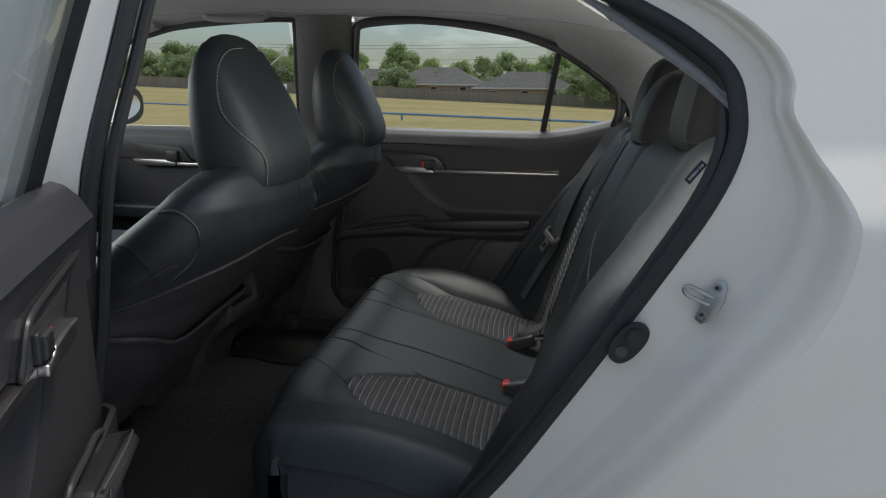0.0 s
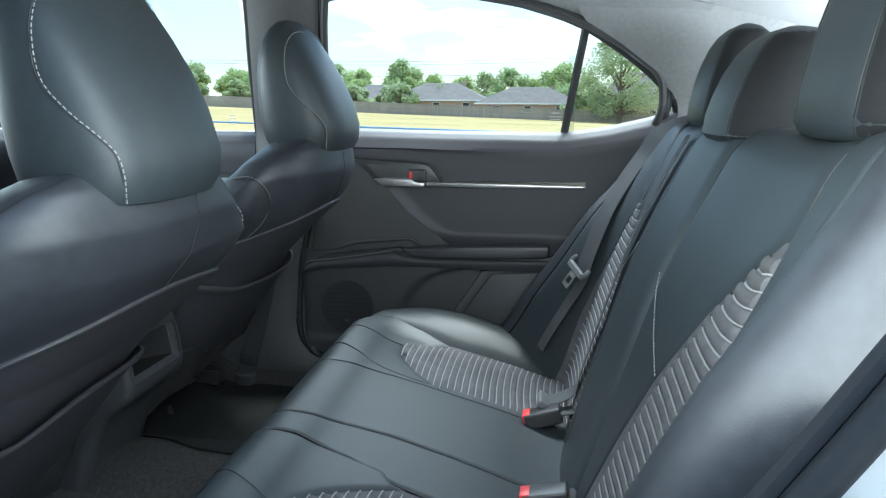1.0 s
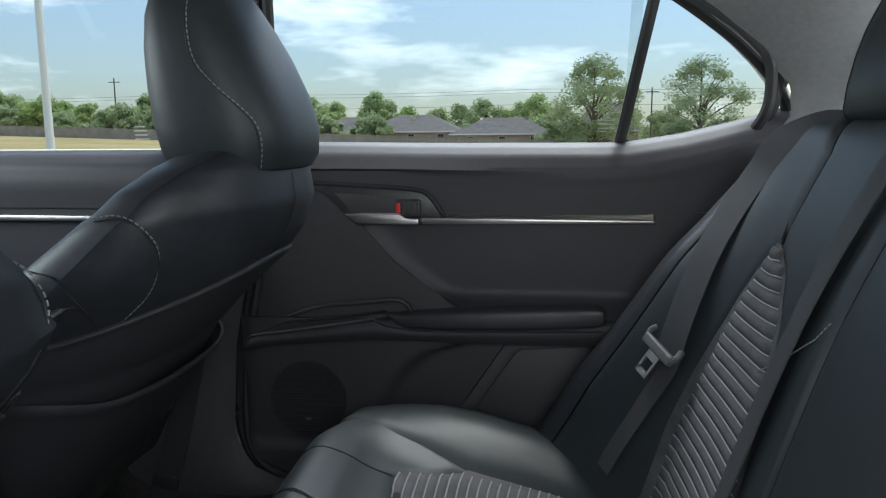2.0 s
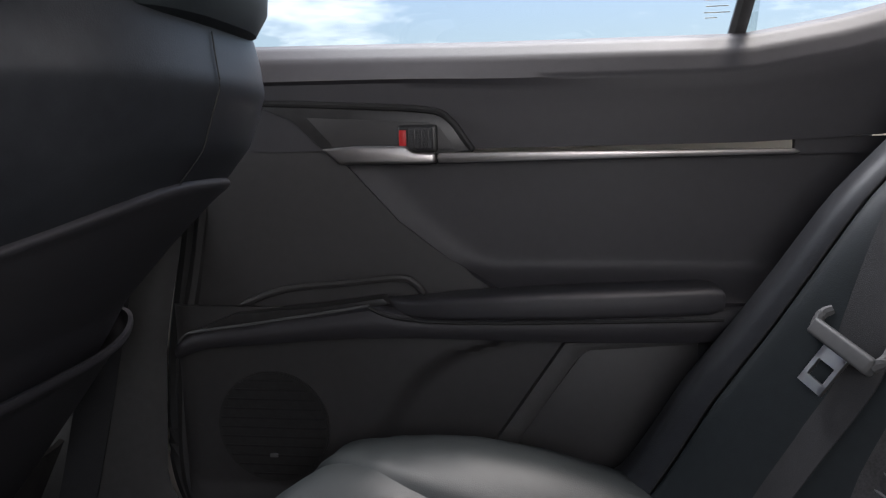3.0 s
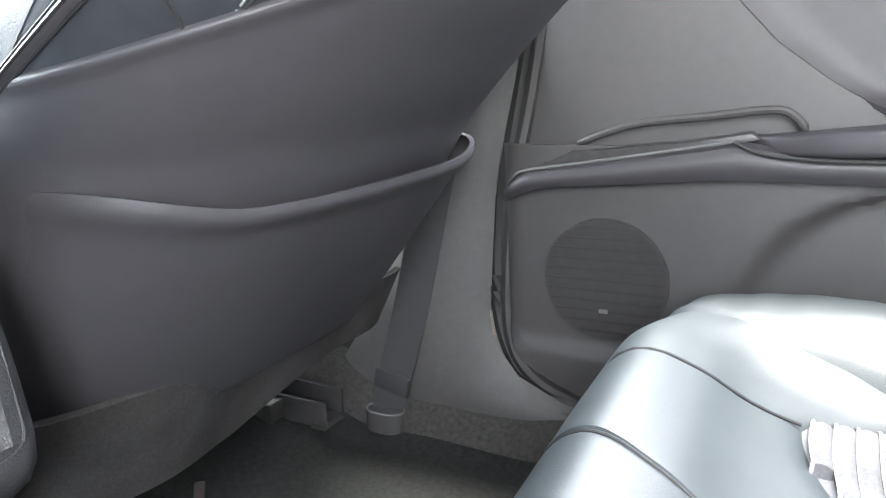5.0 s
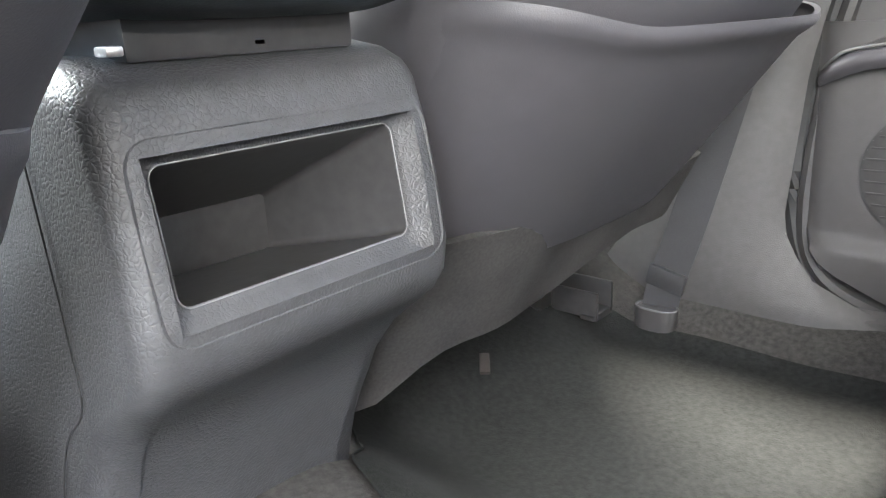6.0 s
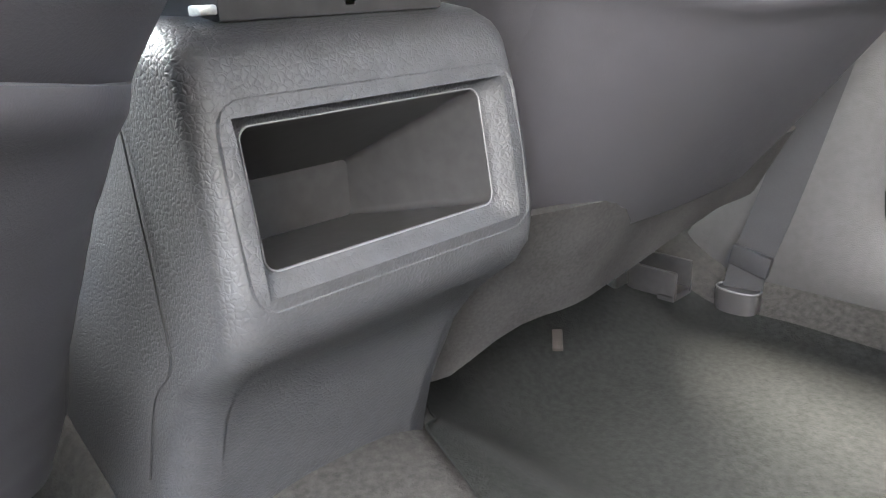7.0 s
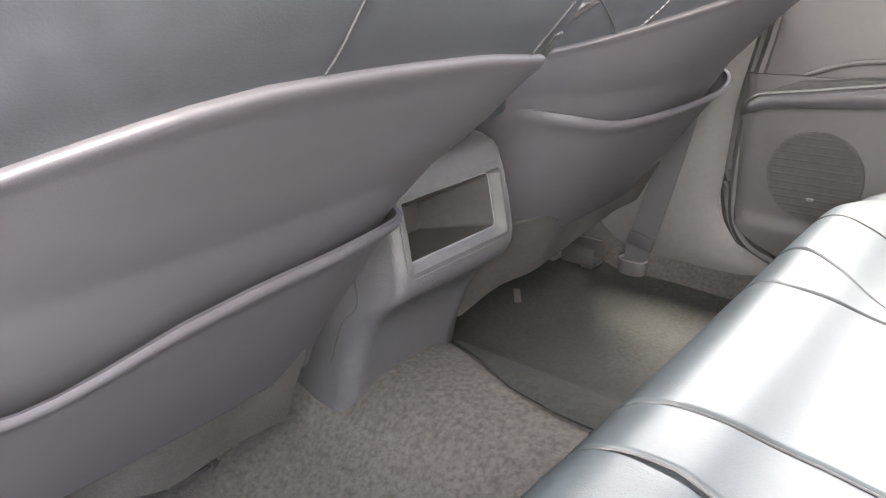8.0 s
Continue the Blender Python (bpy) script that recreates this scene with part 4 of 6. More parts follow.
def floor_height(x, y):
    a = abs(y - 0.0)
    z = 0.207 + 0.125 * (1 - ease((a - 0.03) / 0.225))
    z += interp(a, [(0.60, 0.0), (0.64, 0.016), (0.672, 0.042), (0.70, 0.051), (0.73, 0.055)])
    z += 0.05 * max(0, (-0.50 - x) / 0.15) * (1 if x > -0.65 else 1) if x > -0.65 else 0.05
    z += 0.004 * noise.noise(Vector((x * 9, y * 9, 0)))
    return z


def carpet(u, v):
    x, y = -1.55 + 1.56 * u + 0.03, -0.73 + 1.46 * v
    return Vector((x, y, floor_height(x, y)))


tagged(part("floor", sheet(carpet, 60, 60, 0.01, (0, 0, 1)), CARPET), "worn dark grey carpet of the car floor", "carpet", kind="structure")


def mat_edge(x):
    return interp(x, [(-0.63, 0.205), (-0.555, 0.170), (-0.475, 0.120), (-0.44, 0.078), (-0.39, 0.054), (-0.30, 0.016), (-0.227, 0.003), (-0.12, 0.0)])


def far_mat(u, v):
    x = -0.66 + 0.54 * u
    y = mat_edge(x) + (0.63 - mat_edge(x)) * v
    edge = min(1, min(v, 1 - v) / 0.03, min(u, 1 - u) / 0.03)
    return Vector((x, y, floor_height(x, y) + 0.002 + 0.003 * edge))


mat_ = thing("floor_mat", (0, 0, 0), "dark green-grey carpet mat in the far footwell", "floor mat")
part("carpet", sheet(far_mat, 50, 40), MAT, mat_)
part("hem", tube([far_mat(i / 40, 0.0) + Vector((0, 0, 0.002)) for i in range(41)], 0.0013, 6), MAT, mat_)


clip = thing("seat_clip", (-0.56, 0.385, 0.236), "small pale plastic clip lying on the mat", "clip")
part("tab", moved(box(-0.016, 0.016, -0.006, 0.006, -0.002, 0.003, 0.0015), Matrix.Rotation(radians(-50), 4, "Z") @ Matrix.Rotation(radians(18), 4, "Y")), TAB, clip)
clip = thing("carpet_clip", (-0.530, 0.147, 0.262), "small black plastic carpet clip beside the console foot", "clip")
part("stud", joined(disc((0, 0, 0), 0.006, 0.008, (0, 0, 1), 14, 0.001), box(-0.004, 0.02, -0.005, 0.005, -0.006, 0.002, 0.001)), SMOOTHP, clip)


# ---- doors ----
def glass_y(z):
    """How far out the side glass stands at a height."""
    return 0.785 - 0.37 * max(0, z - 0.93)


WIN_TOP = [(-0.225, 1.290), (0.0, 1.288), (0.21, 1.268), (0.33, 1.240), (0.446, 1.198), (0.568, 1.122), (0.64, 1.062), (0.680, 1.015), (0.690, 0.990)]
HINGE = Vector((-0.345, 0.845, 0))


def rear_door(side, turn, label):
    """A rear door; side +1 is built towards +y, -1 is its mirror image; turn: degrees it stands open."""
    door = thing("rear_door", Matrix.Translation((HINGE.x + (0 if side > 0 else 0.037), side * (HINGE.y + (0 if side > 0 else 0.03)), 0)) @ Matrix.Rotation(radians(-side * turn * -1 if side > 0 else -turn), 4, "Z"), label, "car door")
    shift = Matrix.Diagonal((1, side, 1, 1)) @ Matrix.Translation(-HINGE)

    def add(name, bm, mat, text="", parent=None, angle=0.7):
        return part(name, moved(bm, shift), mat, parent or door, text, angle)

    # painted outer skin and door edge
    def skin(u, v):
        x = -0.335 + 1.00 * u
        z = 0.20 + 0.725 * v
        x = min(x, interp(z, [(0.20, 0.17), (0.45, 0.33), (0.62, 0.45), (0.80, 0.66), (0.93, 0.70)]))
        y = interp(z, [(0.2, 0.885), (0.45, 0.905), (0.70, 0.91), (0.85, 0.895), (0.93, 0.83)])
        return Vector((x, y, z))
    add("outer_skin", sheet(skin, 24, 20, 0.004, (0, 1, 0)), PAINT)
    add("shut_face", prism([(-0.335, 0.24), (-0.335, 0.91), (-0.325, 0.91), (-0.325, 0.24)], 0.80, 0.90), PAINT)

    # upper roll below the glass
    def roll(u, v):
        x = -0.318 + 1.01 * u
        base = interp(x, [(-0.32, 0.925), (0.10, 0.923), (0.41, 0.930), (0.52, 0.948), (0.62, 0.972), (0.69, 0.992)])
        top = interp(x, [(-0.32, 0.938), (0.10, 0.932), (0.41, 0.931), (0.52, 0.948), (0.62, 0.972), (0.69, 0.992)])
        soft = ease((x + 0.05) / 0.42)
        pts = [(0.785, top - 0.004), (0.774, top + 0.001), (0.757, top - 0.005), (0.739, top - 0.021 - 0.001 * soft), (0.7225 + 0.004 * soft, base - 0.037 - 0.008 * soft),
               (0.7285 - 0.0015 * soft, base - 0.0415 - 0.02 * soft), (0.7325 - 0.004 * soft, base - 0.075), (0.7335 - 0.002 * soft, 0.80 + 0.25 * (base - 0.925))]
        f = v * (len(pts) - 1)
        k = min(int(f), len(pts) - 2)
        y = pts[k][0] + (pts[k + 1][0] - pts[k][0]) * (f - k)
        z = pts[k][1] + (pts[k + 1][1] - pts[k][1]) * (f - k)
        return Vector((x, y, z))
    add("upper_roll", sheet(roll, 40, 28, 0.006, (0, -1, 0)), SOFT, "padded black leather-grain upper roll")

    # front lower panel, left of the curved break
    def swoosh_x(z):
        return interp(z, [(0.60, 0.16), (0.622, 0.128), (0.640, 0.085), (0.662, 0.046), (0.709, -0.014), (0.774, -0.073), (0.839, -0.139), (0.88, -0.175)])

    def front_panel(u, v):
        z = 0.555 + 0.31 * v
        x0 = interp(z, [(0.55, -0.312), (0.70, -0.290), (0.86, -0.275)])
        x = x0 + (swoosh_x(max(z, 0.605)) - x0) * u
        return Vector((x, 0.733 + 0.004 * u, z))
    add("front_panel", sheet(front_panel, 16, 24, 0.006, (0, -1, 0)), HARD)

    def middle(u, v):
        z = 0.615 + 0.172 * v
        x = swoosh_x(z) + 0.001 + (0.70 - swoosh_x(z)) * u
        d = z - 0.615
        y = 0.746 - 0.055 * max(0, 1 - d / 0.040) ** 2
        y -= 0.008 * max(0, 1 - (x - swoosh_x(z)) / 0.05) ** 2
        return Vector((x, y, z))
    add("middle_panel", sheet(middle, 40, 24, 0.006, (0, -1, 0)), SOFT)

    # handle recess, pull, bright strip
    arch = [(-0.20, 0.862), (0.035, 0.846), (0.060, 0.832), (0.084, 0.797), (0.030, 0.792), (-0.105, 0.800), (-0.145, 0.838)]
    add("handle_bezel", prism(arch, 0.722, 0.745, 0.003), SMOOTHP)
    add("bezel_inlay", prism([(-0.125, 0.842), (0.030, 0.833), (0.044, 0.826), (0.062, 0.800), (-0.09, 0.803)], 0.7215, 0.730, 0.001), HARD)
    add("bezel_rim", tube(curve([(-0.205, 0.7225, 0.862), (-0.08, 0.7215, 0.856), (0.030, 0.721, 0.848), (0.058, 0.721, 0.834), (0.074, 0.7215, 0.812), (0.085, 0.7225, 0.797)], 30), [0.0016] + [0.0042] * 29 + [0.002], 8), SMOOTHP)
    add("latch_housing", box(-0.008, 0.041, 0.714, 0.735, 0.797, 0.830, 0.004, 3), SMOOTHP)
    add("latch", box(0.006, 0.036, 0.709, 0.722, 0.800, 0.827, 0.003, 3), PLASTIC)
    for k in (0.0135, 0.0225, 0.0305):
        add("latch_bar", box(k - 0.0012, k + 0.0012, 0.7075, 0.711, 0.803, 0.824, 0.0005), SMOOTHP)
    add("lock_flag", box(-0.006, 0.003, 0.7125, 0.720, 0.805, 0.824, 0.001), RED, "red lock flag")
    handle = [(-0.104, 0.803), (-0.06, 0.806), (0.002, 0.805), (0.012, 0.797), (0.0385, 0.796), (0.0385, 0.783), (-0.082, 0.783)]
    add("door_pull", prism(handle, 0.708, 0.735, 0.004, seg=3), CHROME, "satin chrome door pull")
    add("trim_strip", prism([(0.041, 0.796), (0.30, 0.7945), (0.46, 0.7935), (0.468, 0.7895), (0.46, 0.787), (0.041, 0.783)], 0.7185, 0.735, 0.003), CHROME, "thin satin chrome trim strip")
    add("rear_filler", box(0.466, 0.705, 0.7380, 0.7475, 0.7862, 0.806), SOFT)

    # hidden strip added to keep sunlight out of the door cavity
    add("belt_molding", box(-0.33, 0.66, 0.776, 0.836, 0.893, 0.903, 0.002), RUBBER)

    # armrest
    rings = []
    for x, w, h, zc in ((-0.038, 0.004, 0.003, 0.6125), (-0.02, 0.020, 0.007, 0.607), (0.01, 0.040, 0.0115, 0.605), (0.06, 0.052, 0.014, 0.608), (0.12, 0.060, 0.0155, 0.612), (0.20, 0.066, 0.0165, 0.615),
                        (0.30, 0.066, 0.0165, 0.619), (0.36, 0.064, 0.016, 0.622), (0.374, 0.058, 0.013, 0.622), (0.378, 0.045, 0.008, 0.622)):
        rings.append([(x, p[0], p[1]) for p in oval(0.722 - w * 0.42, zc, w * 0.62, h, 32, 4.2)])
    add("armrest", loft(rings), SOFT, "padded black armrest")

    # black tube added for the dark shaded line under the armrest
    add("armrest_gap", tube(curve([(-0.045, 0.679, 0.609), (-0.022, 0.677, 0.599), (0.008, 0.675, 0.5945), (0.06, 0.673, 0.592), (0.20, 0.672, 0.594), (0.376, 0.672, 0.599)], 30), 0.0022, 6), RUBBER)

    # band under the armrest with the grab pocket
    def band_top(x):
        return interp(x, [(-0.315, 0.548), (-0.30, 0.560), (-0.278, 0.571), (-0.20, 0.582), (-0.04, 0.609), (0.02, 0.598), (0.10, 0.600), (0.37, 0.612), (0.55, 0.62)])

    def band_low(x):
        return interp(x, [(-0.315, 0.530), (-0.29, 0.543), (-0.26, 0.553), (-0.065, 0.569), (0.02, 0.570), (0.25, 0.567), (0.55, 0.575)]) - 0.002

    def band(u, v):
        x = -0.316 + 0.87 * u
        z = band_low(x) + (band_top(x) - band_low(x)) * v
        y = 0.688 + 0.03 * max(0, (-0.27 - x) / 0.05) ** 2 - 0.008 * math.sin(math.pi * v) + (0.010 if v > 0.98 else 0)
        return Vector((x, y, z))
    add("armrest_band", sheet(band, 50, 8, 0.010, (0, -1, 0)), SOFT)
    lip = [(-0.315, 0.716, 0.548), (-0.300, 0.700, 0.561), (-0.278, 0.689, 0.572), (-0.20, 0.687, 0.584), (-0.10, 0.687, 0.600), (-0.045, 0.688, 0.609)]
    # lip in paler grey, the highlight along its edge put into the colour
    add("pocket_lip", tube(curve(lip, 24), 0.0018, 6), GREYP)
    add("grab_pocket", prism([(-0.295, 0.566), (-0.226, 0.594), (-0.10, 0.606), (-0.03, 0.617), (-0.02, 0.610), (-0.05, 0.604), (-0.22, 0.580)], 0.694, 0.725, 0.002), SMOOTHP)
    add("pocket_brow", tube(curve([(-0.225, 0.719, 0.602), (-0.16, 0.715, 0.624), (-0.08, 0.712, 0.633), (-0.012, 0.711, 0.640), (0.008, 0.712, 0.634), (0.022, 0.714, 0.618)], 24), [0.002] + [0.0045] * 23 + [0.002], 8), HARD)

    # lower panel, speaker and pocket
    def low_edge(x):
        return interp(x, [(-0.327, 0.42), (-0.318, 0.36), (-0.30, 0.325), (-0.275, 0.308), (-0.22, 0.284), (-0.15, 0.272), (0.55, 0.25)])

    def lower(u, v):
        x = -0.327 + 0.88 * u
        z0, z1 = low_edge(x), 0.600
        z = z0 + (z1 - z0) * v
        step = 0.012 / (1 + math.exp((z - 0.344 + 0.03 * (x + 0.2)) * 400))
        round_ = 0.02 * max(0, (-0.30 - x) / 0.027) ** 2
        arc = interp(z, [(0.25, -0.10), (0.40, -0.045), (0.437, -0.032), (0.481, -0.006), (0.513, 0.02), (0.537, 0.055), (0.56, 0.13), (0.60, 0.30)])
        recess = 0.016 / (1 + math.exp(-(x - arc) * 220))
        return Vector((x, 0.713 - step + round_ + recess, z))
    add("lower_panel", sheet(lower, 80, 50, 0.008, (0, -1, 0)), HARD)
    grille = add("speaker_grille", disc((-0.186, 0.7105, 0.437), 0.077, 0.006, (0, 1, 0), 40, 0.002), SMOOTHP, "round speaker grille")
    for k in range(-5, 6):
        half = math.sqrt(max(0, 0.072 ** 2 - (k * 0.0130) ** 2))
        if half > 0.01:
            add("grille_slot", box(-0.186 - half, -0.186 + half, 0.7065, 0.7085, 0.437 + k * 0.0130 - 0.0012, 0.437 + k * 0.0130 + 0.0012), RUBBER, parent=grille)
    add("speaker_badge", box(-0.192, -0.181, 0.7045, 0.7085, 0.396, 0.401, 0.001), GREYP)
    trap = [(0.114, 0.432), (0.197, 0.557), (0.36, 0.570), (0.36, 0.556), (0.226, 0.546), (0.214, 0.536), (0.144, 0.432), (0.06, 0.30), (0.03, 0.30)]
    # paler plastic than the panel: light on its upward bevel put into the colour
    add("lower_molding", prism(trap, 0.716, 0.735, 0.005), PILLAR)
    add("lower_inset", prism([(0.144, 0.432), (0.222, 0.545), (0.36, 0.556), (0.36, 0.30), (0.06, 0.30)], 0.7262, 0.735, 0.002), HARD)

    # window frame, divider and panes
    def ring_at(x, z, off=0.0):
        return Vector((x, glass_y(z) + off, z))
    frame_line = [ring_at(x, z) for x, z in [(-0.262, 0.925), (-0.245, 1.05), (-0.226, 1.20), (-0.218, 1.265)] + [(x, z - 0.004) for x, z in WIN_TOP[1:]]]
    add("window_frame", tube(curve(frame_line, 60), 0.009, 8), RUBBER)
    add("divider_bar", tube([ring_at(0.405, 0.928), ring_at(0.452, 1.206)], 0.0115, 8, flat=0.8), SMOOTHP)

    def pane(u, v):
        x0, x1 = (-0.255, 0.43)
        x = x0 + (x1 - x0) * u
        z = 0.90 + (interp(x, WIN_TOP) - 0.90) * v
        return ring_at(x, z, 0.004)
    glass = add("window_pane", sheet(pane, 12, 8), GLASS, "clear door glass")
    glass.visible_shadow = False

    def quarter(u, v):
        x = 0.41 + 0.28 * u
        lo = interp(x, [(0.41, 0.92), (0.52, 0.935), (0.62, 0.96), (0.69, 0.985)])
        hi = max(lo + 0.001, interp(x, WIN_TOP))
        return ring_at(x, lo + (hi - lo) * v, 0.004)
    glass = add("quarter_pane", sheet(quarter, 10, 8), GLASS, "clear fixed quarter glass")
    glass.visible_shadow = False
    marks = [(0.374, 0.952, 0.014), (0.380, 0.958, 0.030), (0.380, 0.965, 0.026), (0.380, 0.972, 0.030), (0.380, 0.982, 0.020)]
    for x, z, w in marks:
        add("glass_marking", box(x - w / 2, x + w / 2, glass_y(z) + 0.0005, glass_y(z) + 0.0015, z - 0.0005, z + 0.0005), PRINT)
    for x, z, w in ((0.652, 1.000, 0.024), (0.652, 1.008, 0.020), (0.652, 1.016, 0.016)):
        add("glass_marking", box(x - w / 2, x + w / 2, glass_y(z) + 0.0005, glass_y(z) + 0.0015, z - 0.0005, z + 0.0005), PRINT)
    # white outer frame behind the glass edge
    outer = [ring_at(x, z + 0.012, 0.03) for x, z in WIN_TOP]
    add("outer_frame", tube(curve(outer, 40), 0.017, 8), PAINT)
    add("front_frame", tube([ring_at(-0.275, 0.92, 0.03), ring_at(-0.236, 1.29, 0.03)], 0.017, 8), PAINT)
    return door


rear_door(1, 0, "closed rear door with black trim panel and chrome strip")
rear_door(-1, 66, "open white rear door with black trim panel and chrome strip")


def front_door(side, label):
    """A closed front door, seen past the seats."""
    door = thing("front_door", (0, 0, 0), label, "car door")
    mir = Matrix.Diagonal((1, side, 1, 1))

    def add(name, bm, mat, text=""):
        return part(name, moved(bm, mir), mat, door, text)

    def skin(u, v):
        z = 0.20 + 0.725 * v
        return Vector((-1.62 + 1.27 * u, interp(z, [(0.2, 0.885), (0.45, 0.905), (0.70, 0.91), (0.85, 0.895), (0.93, 0.83)]), z))
    add("outer_skin", sheet(skin, 12, 16, 0.004, (0, 1, 0)), PAINT)

    def roll(u, v):
        x = -1.60 + 1.15 * u
        pts = [(0.785, 0.915), (0.770, 0.921), (0.750, 0.914), (0.732, 0.895), (0.727, 0.86), (0.731, 0.81)]
        f = v * 5
        k = min(int(f), 4)
        return Vector((x, pts[k][0] + (pts[k + 1][0] - pts[k][0]) * (f - k), pts[k][1] + (pts[k + 1][1] - pts[k][1]) * (f - k)))
    add("upper_roll", sheet(roll, 24, 15, 0.006, (0, -1, 0)), SOFT)
    # unseen cap added over the cavity to stop the sun leaking in
    add("belt_molding", box(-1.58, -0.45, 0.776, 0.836, 0.893, 0.903, 0.002), RUBBER)
    add("middle_panel", box(-1.60, -0.45, 0.738, 0.75, 0.62, 0.815), SOFT)
    add("lower_panel", box(-1.60, -0.44, 0.715, 0.73, 0.25, 0.60, 0.01), HARD)
    add("armrest", box(-1.30, -0.50, 0.655, 0.735, 0.595, 0.645, 0.012, 3), LEATHER_SIDE)
    add("handle_bezel", prism([(-1.10, 0.865), (-0.90, 0.855), (-0.86, 0.80), (-1.05, 0.80)], 0.722, 0.74, 0.003), SMOOTHP)
    add("latch", box(-0.955, -0.91, 0.71, 0.73, 0.80, 0.84, 0.004), SMOOTHP)
    add("door_pull", prism([(-1.09, 0.808), (-0.955, 0.806), (-0.92, 0.797), (-0.92, 0.784), (-1.06, 0.785)], 0.710, 0.735, 0.003), CHROME)
    add("trim_strip", prism([(-0.918, 0.797), (-0.48, 0.795), (-0.48, 0.785), (-0.918, 0.784)], 0.7185, 0.735, 0.003), CHROME)
    line = [(-1.58, 0.915), (-1.45, 1.01), (-1.30, 1.10), (-1.12, 1.195), (-0.92, 1.255), (-0.80, 1.275), (-0.60, 1.29), (-0.44, 1.293), (-0.425, 1.27), (-0.445, 1.10), (-0.46, 0.92)]
    add("window_frame", tube(curve([(x, glass_y(z), z) for x, z in line], 60), 0.012, 8), RUBBER)

    def pane(u, v):
        x = -1.57 + 1.12 * u
        hi = interp(x, [(-1.58, 0.915), (-1.45, 1.01), (-1.30, 1.10), (-1.12, 1.195), (-0.92, 1.255), (-0.80, 1.275), (-0.60, 1.29), (-0.44, 1.293)])
        z = 0.90 + (hi - 0.90) * v
        return Vector((x, glass_y(z) + 0.004, z))
    glass = add("window_pane", sheet(pane, 12, 8), GLASS)
    glass.visible_shadow = False
    if side > 0:
        for z, w in ((0.945, 0.03), (0.953, 0.026), (0.961, 0.028), (0.969, 0.022)):
            add("glass_marking", box(-0.535 - w / 2, -0.535 + w / 2, glass_y(z) + 0.0005, glass_y(z) + 0.0015, z - 0.001, z + 0.001), PRINT)
    return door


front_door(1, "closed front passenger door with black trim")
front_door(-1, "closed white driver door")

mirror = thing("side_mirror", Matrix.Translation((-1.36, 0.985, 0.995)) @ Matrix.Rotation(radians(-30), 4, "Z"), "white and black passenger side mirror", "mirror")
part("housing", loft([[(x, p[0], p[1]) for p in oval(0, 0, w, h, 24, 3)] for x, w, h in ((-0.12, 0.05, 0.03), (-0.09, 0.11, 0.055), (-0.02, 0.150, 0.080), (0.02, 0.155, 0.085), (0.03, 0.150, 0.081))]), RUBBER, mirror)
part("mirror_glass", disc((0.032, 0, 0), 0.07, 0.004, (1, 0, 0), 28), material("mirror_silver", (0.85, 0.87, 0.88), 0.03, metal=1.0, vary=0.02, rough_vary=0.01), mirror, "silvered mirror glass")
mirror.children[1].scale = (1, 1.9, 1.03)
part("arm", box(-0.06, 0.0, -0.24, -0.10, -0.075, -0.045, 0.012), RUBBER, mirror)


# ---- body shell ----
body = thing("car_body", (0, 0, 0), "white sedan body with open rear door", "car", kind="structure")
HEAD_EDGE = [(-1.15, 1.285), (-0.90, 1.325), (-0.50, 1.345), (-0.10, 1.342), (0.20, 1.330), (0.45, 1.305), (0.70, 1.262), (0.90, 1.215), (1.02, 1.175)]


def roof_z(x, y):
    return interp(x, HEAD_EDGE) - 0.035 * (abs(y) / 0.55) ** 2.5


def headliner(u, v):
    x, y = -1.15 + 2.17 * u, -0.56 + 1.12 * v
    return Vector((x, y, roof_z(x, y)))


tagged(part("ceiling", sheet(headliner, 40, 24, 0.01, (0, 0, -1)), HEADLINER), "grey cloth headliner of the car", "headliner", kind="structure")


def roof_skin(u, v):
    x, y = -1.20 + 2.25 * u, -0.62 + 1.24 * v
    return Vector((x, y, interp(x, HEAD_EDGE) + 0.045 - 0.06 * (abs(y) / 0.62) ** 3))


part("roof_skin", sheet(roof_skin, 30, 16, 0.004, (0, 0, 1)), PAINT, body)


def rail_line(x):
    return interp(x, [(-1.58, 0.915), (-1.45, 1.01), (-1.30, 1.10), (-1.12, 1.195), (-0.92, 1.255), (-0.80, 1.275), (-0.60, 1.29), (-0.225, 1.290)] + WIN_TOP[1:])


